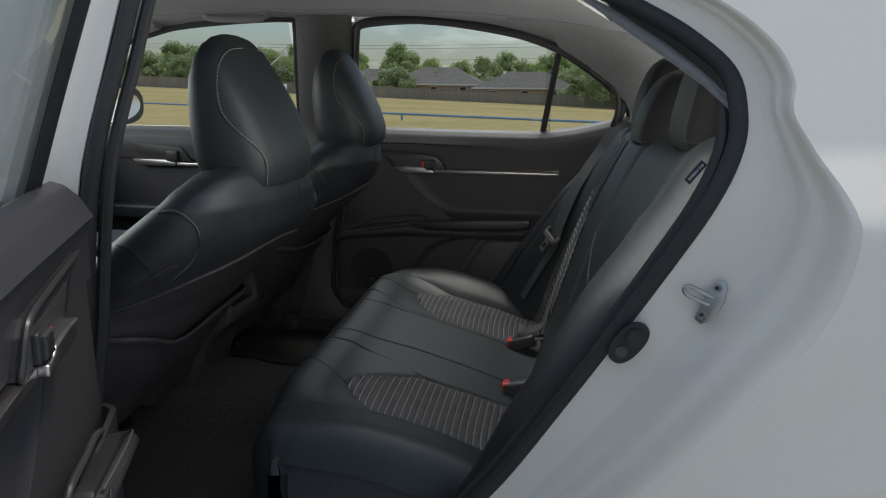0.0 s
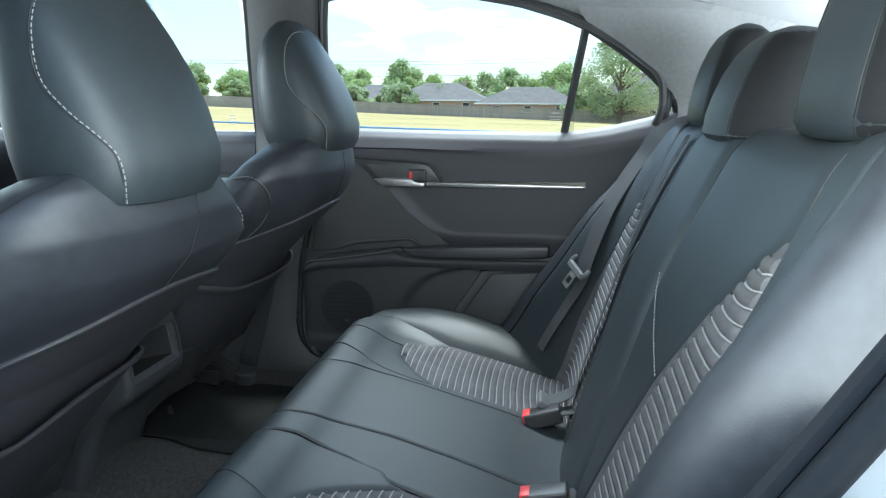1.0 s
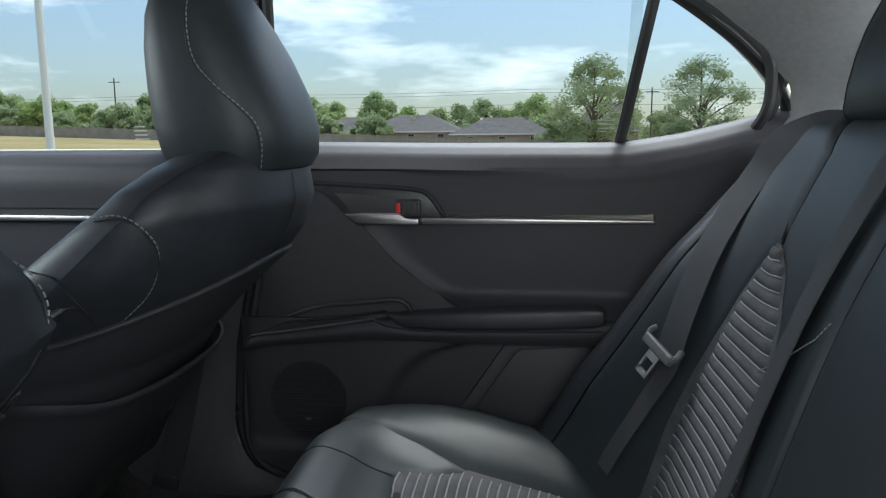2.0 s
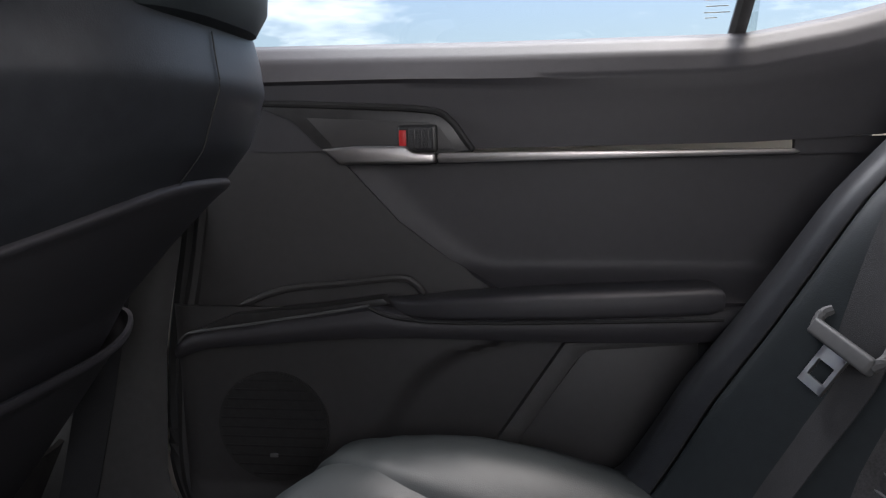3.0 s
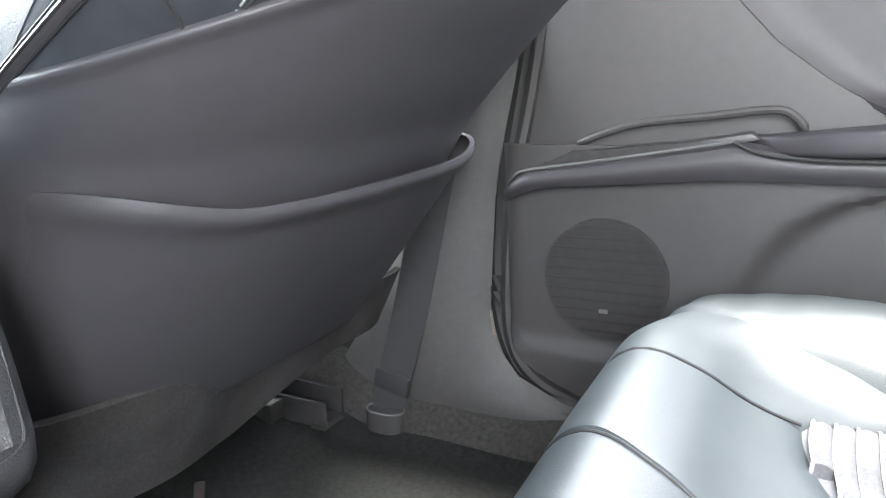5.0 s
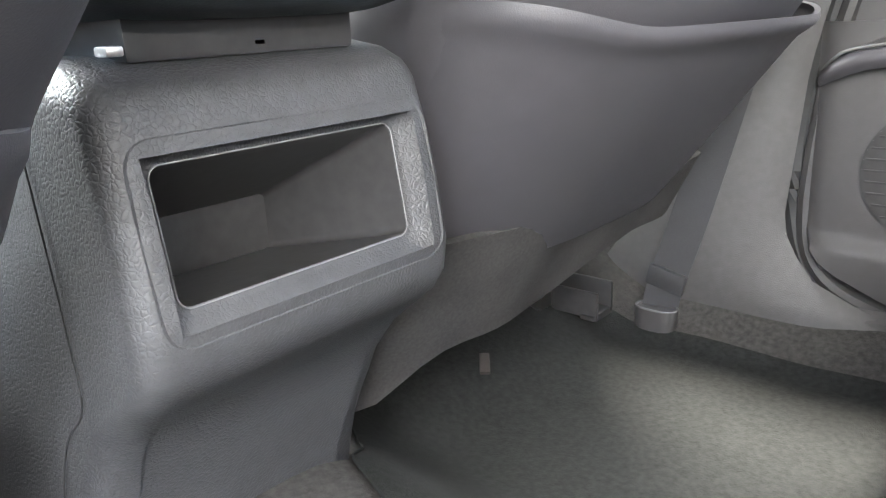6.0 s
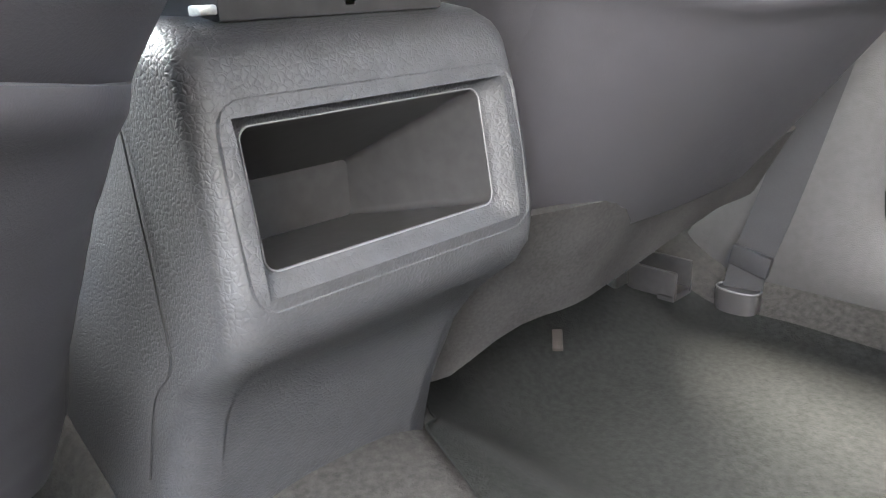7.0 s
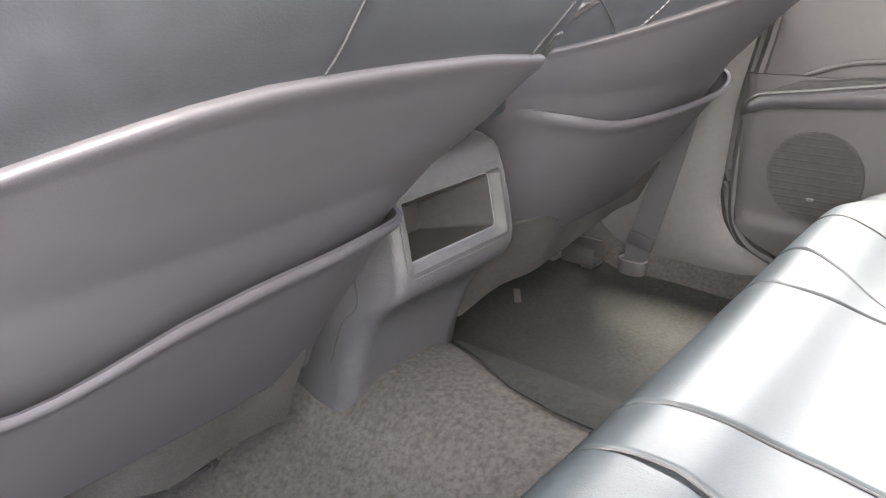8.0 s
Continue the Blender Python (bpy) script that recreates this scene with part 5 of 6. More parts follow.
for SIDE in (-1, 1):
    def rail(u, v):
        x = -1.05 + (1.73 if SIDE > 0 else 1.58) * u
        z = rail_line(x) + (0.008 if SIDE > 0 else 0.018)
        a = Vector((x, SIDE * (glass_y(z) - 0.010), z))
        xb = x + 0.10 * max(0, u - 0.6)
        b = Vector((xb, SIDE * 0.53, roof_z(xb, 0.53) - 0.003))
        mid_ = (a + b) / 2 + Vector((0, 0, 0.012))
        return a * (1 - v) ** 2 + mid_ * 2 * v * (1 - v) + b * v * v
    part("roof_side_trim", sheet(rail, 50, 8, 0.004, (0, -SIDE, -1)), HEADLINER, body)

    def sail(u, v):
        """Inner trim of the rear pillar, from the quarter glass to the rear window."""
        z = 0.93 + 0.34 * v
        x0 = interp(z, [(0.93, 0.66), (0.985, 0.692), (1.03, 0.675), (1.08, 0.62), (1.20, 0.45), (1.27, 0.40)]) + (0.03 if SIDE < 0 else 0)
        x1 = interp(z, [(0.93, 1.33), (1.27, 0.89)])
        x = x0 + (x1 - x0) * u
        y = (glass_y(z) - (0.040 if SIDE > 0 else 0.0)) * (1 - u) + 0.55 * u - 0.05 * math.sin(math.pi * u)
        return Vector((x, SIDE * y, z))
    part("rear_pillar_trim", sheet(sail, 20, 14, 0.006, (0, -SIDE, 0)), HEADLINER, body)

    def b_post(u, v):
        z = 0.215 + 1.085 * v
        x0 = interp(z, [(0.25, -0.60), (0.35, -0.53), (0.55, -0.455), (0.92, -0.447), (1.29, -0.415)])
        x1 = interp(z, [(0.25, -0.14), (0.27, -0.24), (0.30, -0.305), (0.36, -0.338), (0.55, -0.325), (0.68, -0.300), (0.92, -0.262), (1.29, -0.222)])
        x = x0 + (x1 - x0) * u
        y = interp(z, [(0.25, 0.70), (0.60, 0.705), (0.92, 0.735), (1.29, 0.63)]) - 0.028 * math.sin(math.pi * u) ** 0.7
        return Vector((x, SIDE * y, z))
    # near-side trim is given a darker tone than the far-side trim
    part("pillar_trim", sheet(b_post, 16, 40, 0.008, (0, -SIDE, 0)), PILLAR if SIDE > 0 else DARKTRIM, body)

    def b_skin(u, v):
        z = 0.22 + 1.08 * v
        x = interp(z, [(0.22, -0.49), (0.92, -0.475), (1.30, -0.44)]) + 0.165 * u
        y = interp(z, [(0.22, 0.845), (0.90, 0.85), (1.30, 0.70)])
        return Vector((x, SIDE * y, z))
    def b_jamb(u, v):
        z = 0.26 + 1.02 * v
        x = interp(z, [(0.26, -0.30), (0.38, -0.345), (0.55, -0.337), (0.68, -0.312), (0.92, -0.274), (1.10, -0.252), (1.28, -0.232)]) - 0.105 * u
        y = interp(z, [(0.25, 0.752), (0.93, 0.772), (1.0, 0.752), (1.3, 0.642)]) + 0.045 * ease((u - 0.25) / 0.5)
        return Vector((x + (0.030 if SIDE < 0 else 0), SIDE * (y + (0.024 if SIDE < 0 else 0)), z))
    part("pillar_jamb", sheet(b_jamb, 16, 30, 0.003, (0, SIDE, 0)), PAINT, body)
    part("pillar_skin", sheet(b_skin, 6, 20, 0.004, (0, SIDE, 0)), PAINT, body)
    part("sill", prism([(0.70, 0.13), (0.70, 0.235), (0.735, 0.262), (0.80, 0.255), (0.865, 0.215), (0.88, 0.13)], -1.30, 0.24, 0.008, axis="x") if SIDE > 0 else
         prism([(-0.70, 0.13), (-0.70, 0.235), (-0.735, 0.262), (-0.80, 0.255), (-0.865, 0.215), (-0.88, 0.13)], -1.30, 0.24, 0.008, axis="x"), PAINT, body)
    part("scuff_plate", prism([(SIDE * 0.69, 0.232), (SIDE * 0.69, 0.262), (SIDE * 0.72, 0.270), (SIDE * 0.735, 0.266), (SIDE * 0.735, 0.24)], -0.62, 0.20, 0.003, axis="x"), PILLAR, body)

# rear pillar jamb and quarter panel on both sides
SEAL = [(0.02, 0.262), (0.155, 0.285), (0.258, 0.37), (0.353, 0.475), (0.446, 0.615), (0.515, 0.724), (0.575, 0.822), (0.628, 0.915), (0.657, 0.982), (0.661, 1.033), (0.648, 1.080), (0.603, 1.122), (0.546, 1.158),
        (0.45, 1.205), (0.33, 1.245), (0.10, 1.282), (-0.10, 1.288), (-0.20, 1.275), (-0.222, 1.235), (-0.24, 1.10), (-0.262, 0.92), (-0.30, 0.68), (-0.325, 0.55), (-0.335, 0.38), (-0.31, 0.305), (-0.24, 0.27), (-0.14, 0.262)]
JAMB_OUT = [(0.10, 0.20), (0.22, 0.235), (0.33, 0.33), (0.45, 0.45), (0.575, 0.58), (0.665, 0.69), (0.745, 0.80), (0.772, 0.905), (0.735, 0.985), (0.712, 1.03), (0.715, 1.07), (0.69, 1.12), (0.62, 1.175), (0.48, 1.235), (0.34, 1.275), (0.10, 1.312)]


def body_y(z):
    return interp(z, [(0.15, 0.865), (0.30, 0.895), (0.60, 0.912), (0.80, 0.905), (0.92, 0.885), (1.0, 0.815), (1.3, 0.665)])


def seal_y(z):
    return interp(z, [(0.25, 0.745), (0.93, 0.765), (1.0, 0.745), (1.3, 0.635)])


NEAR_SEAL, NEAR_JAMB = [(x + 0.036, z + 0.014) for x, z in SEAL], [(x + 0.037, z + 0.015) for x, z in JAMB_OUT]
inner_line, outer_line = curve([(x, 0, z) for x, z in NEAR_SEAL[:16]], 75), curve([(x, 0, z) for x, z in NEAR_JAMB], 75)
for SIDE in (-1, 1):
    def jamb(u, v):
        k = round(u * 75)
        a, b = inner_line[k], outer_line[k]
        y0, y1 = seal_y(a.z) + 0.028, body_y(b.z) + 0.022
        steps = [(0, 0), (0.50, 0.06), (0.62, 0.12), (0.70, 0.20), (0.77, 0.42), (0.86, 0.52), (0.93, 0.93), (1.0, 1.0)]
        x = a.x + (b.x - a.x) * v
        z = a.z + (b.z - a.z) * v
        return Vector((x, SIDE * (y0 + (y1 - y0) * interp(v, steps)), z))
    part("door_jamb", sheet(jamb, 75, 40, 0.003, (0, SIDE, 0)), PAINT, body, "painted white door jamb")

    def quarter_skin(u, v):
        """From the jamb's edge back to the tail, with the wheel arch left open."""
        k = round(v * 75)
        a = outer_line[k]
        end = interp(v, [(0, 0.93), (0.28, 0.93), (0.5, 2.15), (0.62, 2.15), (0.72, 1.36), (0.85, 1.06), (1, 0.98)])
        ez = interp(v, [(0, 0.20), (0.28, 0.63), (0.5, 0.66), (0.62, 0.97), (0.72, 1.005), (0.85, 1.21), (1, 1.275)])
        x = a.x + (end - a.x) * u
        z = a.z + (ez - a.z) * (u ** 1.2)
        dx, dz = x - 0.93, z - 0.24
        r = math.hypot(dx, dz / 0.94)
        if r < 0.395:
            f = 0.395 / max(r, 1e-3)
            x, z = 0.93 + dx * f, 0.24 + dz * f
        flare = 0.012 * math.exp(-((r - 0.40) / 0.05) ** 2)
        return Vector((x, SIDE * (body_y(z) + 0.022 + flare - 0.06 * max(0, x - 1.5) ** 2), z))
    part("quarter_panel", sheet(quarter_skin, 60, 75, 0.004, (0, SIDE, 0)), PAINT, body)

    def arch(u, v):
        a = math.pi * (0.02 + 0.96 * u)
        return Vector((0.93 + 0.392 * math.cos(a), SIDE * (0.60 + 0.30 * v), 0.24 + 0.392 * 0.94 * math.sin(a)))
    part("wheel_arch", sheet(arch, 24, 4, 0.004), RUBBER, body)
    wheel = thing("wheel", (0.93, SIDE * 0.79, 0.267), "black tyre on a silver alloy rim", "wheel", "rear wheels")
    part("tyre", loft([[(r * math.cos(a), y, r * math.sin(a)) for a in (2 * math.pi * k / 40 for k in range(40))] for y, r in ((-0.10, 0.23), (-0.105, 0.30), (-0.09, 0.327), (0.09, 0.327), (0.105, 0.30), (0.10, 0.23))]), RUBBER, wheel)
    part("rim", disc((0, 0.0 + SIDE * 0.04, 0), 0.225, 0.10, (0, 1, 0), 32, 0.012), STEEL, wheel)

# seal round the open rear doorway, and belt of black trim inside it
for SIDE in (-1, 1):
    back = 0.045 if SIDE > 0 else 0.0
    outline = SEAL if SIDE > 0 else NEAR_SEAL
    shift = 0.0 if SIDE > 0 else 0.024
    loop = curve([(x, SIDE * (seal_y(z) + shift + (back if x > 0 and z < 0.95 else 0)), z) for x, z in outline] + [(outline[0][0], SIDE * (seal_y(outline[0][1]) + shift + back), outline[0][1])], 150)[:-1]
    if SIDE > 0:
        part("gap_seal", tube(curve([(-0.266, 0.748, 0.92), (-0.300, 0.742, 0.70), (-0.326, 0.737, 0.55), (-0.337, 0.732, 0.40), (-0.322, 0.732, 0.320), (-0.285, 0.732, 0.280), (-0.20, 0.735, 0.262), (-0.05, 0.735, 0.256)], 40), 0.011, 8), RUBBER, body)
    part("door_seal", tube(loop, 0.0125, 10, closed=True, up=(0, 1, 0)), RUBBER, body, "black rubber door seal")
    inner = [Vector((p.x + (-0.014 if p.x > 0 else 0.014), SIDE * (abs(p.y) - 0.022), p.z - 0.006)) for p in loop]
    part("seal_lip", tube(inner, 0.010, 8, closed=True, up=(0, 1, 0)), DARKTRIM, body)

# parcel shelf, rear window, tail
part("parcel_shelf", box(0.72, 1.36, -0.62, 0.62, 0.905, 0.935, 0.01), HEADLINER, body)
part("seat_bulkhead", box(0.80, 0.82, -0.70, 0.70, 0.25, 0.93), CARPET, body)


def rear_glass(u, v):
    y = -0.56 + 1.12 * u
    return Vector((1.00 + 0.38 * v - 0.06 * (y / 0.56) ** 2, y, 1.215 - 0.235 * v - 0.02 * (y / 0.56) ** 2))


pane = part("rear_window", sheet(rear_glass, 16, 8), GLASS_GREEN, body, "tinted rear window with heating wires")
pane.visible_shadow = False
for k in range(9):
    v = 0.12 + 0.095 * k
    part("heating_wire", tube([rear_glass(0.06 + 0.88 * i / 10, v) - Vector((0.002, 0, 0.003)) for i in range(11)], 0.0011, 4), DARKTRIM, body)
part("boot_lid", sheet(lambda u, v: Vector((1.36 + 0.80 * u, -0.72 + 1.44 * v, 1.00 - 0.03 * u ** 2 - 0.05 * abs(2 * v - 1) ** 4)), 12, 16, 0.006), PAINT, body)
part("nose", box(-2.86, -2.76, -0.84, 0.84, 0.20, 0.78, 0.04, 3), PAINT, body)
part("tail", box(2.10, 2.20, -0.85, 0.85, 0.25, 0.97, 0.03), PAINT, body)


def windscreen(u, v):
    y = -0.62 + 1.24 * u
    return Vector((-1.17 - 0.62 * v + 0.08 * (2 * u - 1) ** 2, y * (1 + 0.15 * v), 1.285 - 0.35 * v))


pane = part("windscreen", sheet(windscreen, 16, 8), GLASS_GREEN, body)
pane.visible_shadow = False
dash = thing("dashboard", (0, 0, 0), "black dashboard with an air vent at its end", "dashboard")
part("body", loft([[(p[0], y, p[1]) for p in oval(-1.50, 0.78, 0.22, 0.14, 24, 3)] for y in (-0.73, 0.73)]), SOFT, dash)
vent = part("air_vent", box(-1.30, -1.27, 0.50, 0.70, 0.845, 0.93, 0.01), SMOOTHP, dash)
for k in range(5):
    part("slat", box(-1.272, -1.262, 0.535, 0.685, 0.857 + 0.015 * k, 0.862 + 0.015 * k), PLASTIC, vent)
part("bonnet", sheet(lambda u, v: Vector((-2.75 + 1.0 * u, -0.80 + 1.6 * v, 0.80 + 0.14 * u - 0.08 * abs(2 * v - 1) ** 3)), 10, 12, 0.006), PAINT, body)
part("firewall", box(-1.70, -1.66, -0.74, 0.74, 0.15, 0.90), HARD, body)
part("underbody", box(-2.7, 2.1, -0.80, 0.80, 0.08, 0.14), RUBBER, body)
for SIDE in (-1, 1):
    part("wing", prism([(-1.63, 0.18), (-1.63, 0.92), (-2.0, 0.88), (-2.75, 0.76), (-2.80, 0.30), (-2.3, 0.25), (-2.1, 0.5), (-1.8, 0.52), (-1.7, 0.25)], SIDE * 0.86, SIDE * 0.90), PAINT, body)
    part("front_pillar_trim", tube(curve([(-1.62, SIDE * 0.775, 0.93), (-1.32, SIDE * 0.71, 1.125), (-1.12, SIDE * 0.66, 1.225), (-0.90, SIDE * 0.62, 1.285)], 16), 0.028, 10), HEADLINER, body)

# striker and buffer on the jamb
striker = thing("door_striker", Matrix.Translation((0.672, -0.811, 0.798)) @ Matrix.Rotation(radians(24), 4, "Y") @ Matrix.Rotation(radians(-28), 4, "Z") @ Matrix.Scale(0.76, 4), "steel door striker bolted to the white jamb", "striker")
part("plate", prism([(-0.010, -0.040), (0.004, -0.043), (0.013, -0.034), (0.019, -0.010), (0.019, 0.010), (0.013, 0.034), (0.004, 0.043), (-0.008, 0.040), (-0.014, 0.0)], -0.003, 0.005, 0.0015), STEEL, striker)
part("loop", tube(curve([(0.004, 0.002, 0.007), (-0.020, -0.010, 0.008), (-0.040, -0.016, 0.0075), (-0.047, -0.018, 0.0), (-0.040, -0.016, -0.0075), (-0.020, -0.010, -0.008), (0.004, 0.002, -0.007)], 26), 0.0038, 8), STEEL, striker)
for s in (-1, 1):
    bolt = part("bolt", disc((-0.001, -0.0055, s * 0.027), 0.0078, 0.005, (0, 1, 0), 18, 0.001), STEEL, striker)
    part("socket", disc((-0.001, -0.0085, s * 0.027), 0.0038, 0.003, (0, 1, 0), 8), RUBBER, bolt)
buffer = thing("door_buffer", Matrix.Translation((0.570, -0.805, 0.733)) @ Matrix.Rotation(radians(38), 4, "Y"), "black rubber door buffer plugged into the jamb", "buffer")
part("base", prism(oval(0, 0, 0.019, 0.034, 24, 2.4), -0.006, 0.002, 0.002), RUBBER, buffer)
part("knob", disc((0, -0.010, 0.013), 0.0135, 0.012, (0, 1, 0), 20, 0.002), RUBBER, buffer)
part("screw", disc((0, -0.007, -0.015), 0.009, 0.005, (0, 1, 0), 16, 0.001), HARD, buffer)

# airbag tag on the seat side
tag = thing("airbag_tag", Matrix(((-0.628, 0.764, 0.139, 0.650), (-0.240, -0.020, -0.970, -0.747), (-0.738, -0.645, 0.197, 0.962), (0, 0, 0, 1))) @ Matrix.Scale(0.64, 4), "small black cloth airbag tag sewn on the seat side", "label")
part("cloth", box(-0.028, 0.028, -0.008, 0.008, -0.0008, 0.0008, 0.0004), RUBBER, tag)
txt = bpy.data.curves.new("lettering", "FONT")
txt.body, txt.size, txt.align_x, txt.align_y, txt.extrude = "SRS AIRBAG", 0.0088, "CENTER", "CENTER", 0.0001
tmp = new("tmp_text", txt)
bpy.context.view_layer.update()
me = bpy.data.meshes.new_from_object(tmp.evaluated_get(bpy.context.evaluated_depsgraph_get()))
bpy.data.objects.remove(tmp)
ob = part("lettering", me, LABEL, tag, "white lettering")
ob.location = (0, 0, 0.0012)

# grab handles and coat hooks on the roof sides
for x in (0.36, -0.62):
    h = thing("grab_handle", (x + 0.02, 0.562, 1.307), "charcoal folding grab handle above the far door", "grab handle", "grab handles")
    part("grip", tube(curve([(-0.105, 0.02, 0.005), (-0.095, -0.005, -0.012), (-0.06, -0.016, -0.022), (0.06, -0.016, -0.026), (0.095, -0.005, -0.02), (0.105, 0.02, -0.008)], 30), 0.010, 8), HEADLINER, h)
    for s in (-1, 1):
        part("mount", box(s * 0.10 - 0.016, s * 0.10 + 0.016, -0.002, 0.03, -0.018, 0.014, 0.005), HEADLINER, h)
dome = thing("dome_lamp", (-0.75, 0.0, 1.315), "grey overhead lamp on the headliner", "lamp")
part("housing", loft([[(p[0], p[1], z) for p in oval(0, 0, a, b, 24, 3)] for z, a, b in ((0.02, 0.13, 0.09), (0.0, 0.13, 0.09), (-0.02, 0.11, 0.075))]), PILLAR, dome)


# ---- seat belts ----
belt = thing("seat_belt", (0, 0, 0), "charcoal rear seat belt hanging over the far seatback", "seat belt", "rear seat belts")
up_pts = [(0.745, 0.515, 0.945), (0.700, 0.520, 0.975)] + [tuple(back_point(y, back_s(z), 0.012 if z > 0.60 else 0.006)) for y, z in ((0.535, 0.935), (0.550, 0.88), (0.546, 0.82), (0.534, 0.75), (0.524, 0.68), (0.518, 0.62), (0.518, 0.57), (0.524, 0.50), (0.530, 0.43), (0.532, 0.38))]
part("webbing", ribbon(curve(up_pts, 60), (-0.62, 1, 0.06), 0.054, 0.0018), WEB, belt)
hold = back_point(0.520, back_s(0.592), 0.022)
lean = Matrix.Translation(hold) @ Matrix.Rotation(radians(32), 4, "Z") @ Matrix.Rotation(radians(26), 4, "Y") @ Matrix.Rotation(radians(20), 4, "X")
tongue = part("tongue", moved(joined(box(-0.007, 0.006, -0.038, 0.038, -0.009, 0.008, 0.004, 3), tube(curve([(0, -0.036, 0), (0.002, -0.040, 0.012), (0.006, -0.036, 0.022)], 10), 0.0055, 8),
                                     tube(curve([(0, 0.036, 0), (0.002, 0.040, 0.012), (0.006, 0.036, 0.022)], 10), 0.0055, 8)), lean), GREYP, belt, "grey plastic belt tongue")
part("tongue_blade", moved(joined(box(-0.002, 0.002, -0.015, -0.010, -0.048, -0.008), box(-0.002, 0.002, 0.010, 0.015, -0.048, -0.008), box(-0.002, 0.002, -0.015, 0.015, -0.050, -0.040), box(-0.002, 0.002, -0.015, 0.015, -0.022, -0.006)), lean), CHROME, tongue)

belt = thing("seat_belt", (0, 0, 0), "charcoal centre rear seat belt lying along the seatback", "seat belt", "rear seat belts")
up_pts = [tuple(back_point(y, back_s(z), 0.013)) for y, z in ((0.185, 0.935), (0.188, 0.86), (0.195, 0.76), (0.205, 0.65), (0.214, 0.55), (0.222, 0.46), (0.228, 0.41))] + [(0.385, 0.232, 0.388)]
part("webbing", ribbon(curve(up_pts, 50), (0.15, 1, 0.2), 0.047, 0.0018), WEB, belt)
part("tongue", moved(box(-0.014, 0.014, -0.033, 0.033, -0.007, 0.007, 0.005, 3), Matrix.Translation((0.383, 0.232, 0.392)) @ Matrix.Rotation(radians(35), 4, "Y")), GREYP, belt, "grey plastic belt tongue")


def buckle(x, y, z, tilt, label):
    b = thing("belt_buckle", Matrix.Translation((x, y, z)) @ Matrix.Rotation(radians(tilt), 4, "Y"), label, "belt buckle", "belt buckles")
    part("housing", box(-0.026, 0.05, -0.021, 0.021, -0.018, 0.014, 0.005, 3), SMOOTHP, b)
    part("button", box(-0.0285, -0.012, -0.017, 0.017, -0.006, 0.0155, 0.002, 2), RED, b, "red release button")
    part("strap", ribbon([(0.04, 0, 0), (0.08, 0, -0.004), (0.12, 0, -0.03)], (0, 1, 0), 0.04, 0.003), WEB, b)


buckle(0.385, -0.130, 0.374, -12, "black seat belt buckle with red release button")
buckle(0.372, 0.195, 0.372, -18, "black seat belt buckle with red release button")

lower = thing("seat_belt", (0, 0, 0), "lower end of the front seat belt at the pillar foot", "seat belt")
pts = [(-0.36, 0.672, 0.70), (-0.395, 0.668, 0.55), (-0.435, 0.660, 0.38), (-0.460, 0.645, 0.276), (-0.464, 0.638, 0.238)]
part("webbing", ribbon(curve(pts, 30), (1, 0.25, 0.25), 0.047, 0.002), WEB_DARK, lower)
part("fold", moved(box(-0.026, 0.026, -0.005, 0.005, -0.014, 0.014, 0.003), Matrix.Translation((-0.458, 0.642, 0.284)) @ Matrix.Rotation(radians(12), 4, "Y")), WEB_DARK, lower)
part("anchor_cover", moved(loft([[(p[0], p[1], z) for p in oval(0, 0, a, 0.016, 20, 2.6)] for z, a in ((-0.035, 0.018), (-0.02, 0.027), (0.012, 0.029), (0.016, 0.027))]), Matrix.Translation((-0.466, 0.634, 0.230))), HARD, lower, "black anchor cover")

part("cover_rim", tube([(-0.466 + p[0], 0.634 + p[1], 0.2465) for p in oval(0, 0, 0.0275, 0.0155, 24, 2.6)], 0.0016, 6, closed=True), GREYP, lower)

track = thing("seat_track", (-0.60, -0.255, 0.262), "dark metal seat track with bolts under the driver seat", "seat track")
part("channel", joined(box(-0.16, 0.035, -0.032, -0.024, -0.03, 0.02, 0.002), box(-0.16, 0.035, 0.024, 0.032, -0.03, 0.02, 0.002), box(-0.16, 0.03, -0.032, 0.032, -0.03, -0.022, 0.002)), SMOOTHP, track)
for s in (-1, 1):
    part("bolt", disc((-0.02 + 0.02 * s, 0.006 * s, -0.018), 0.008, 0.012, (0, 0, 1), 6, 0.001), STEEL, track)

rail = thing("seat_rail_end", (-0.522, 0.588, 0.250), "plastic end cap of the front seat rail", "rail end")
part("cap", joined(box(-0.10, 0.005, -0.022, -0.016, -0.012, 0.024, 0.002), box(-0.10, 0.005, 0.016, 0.022, -0.012, 0.030, 0.002), box(-0.02, 0.004, -0.022, 0.022, -0.016, -0.006, 0.002)), SMOOTHP, rail)


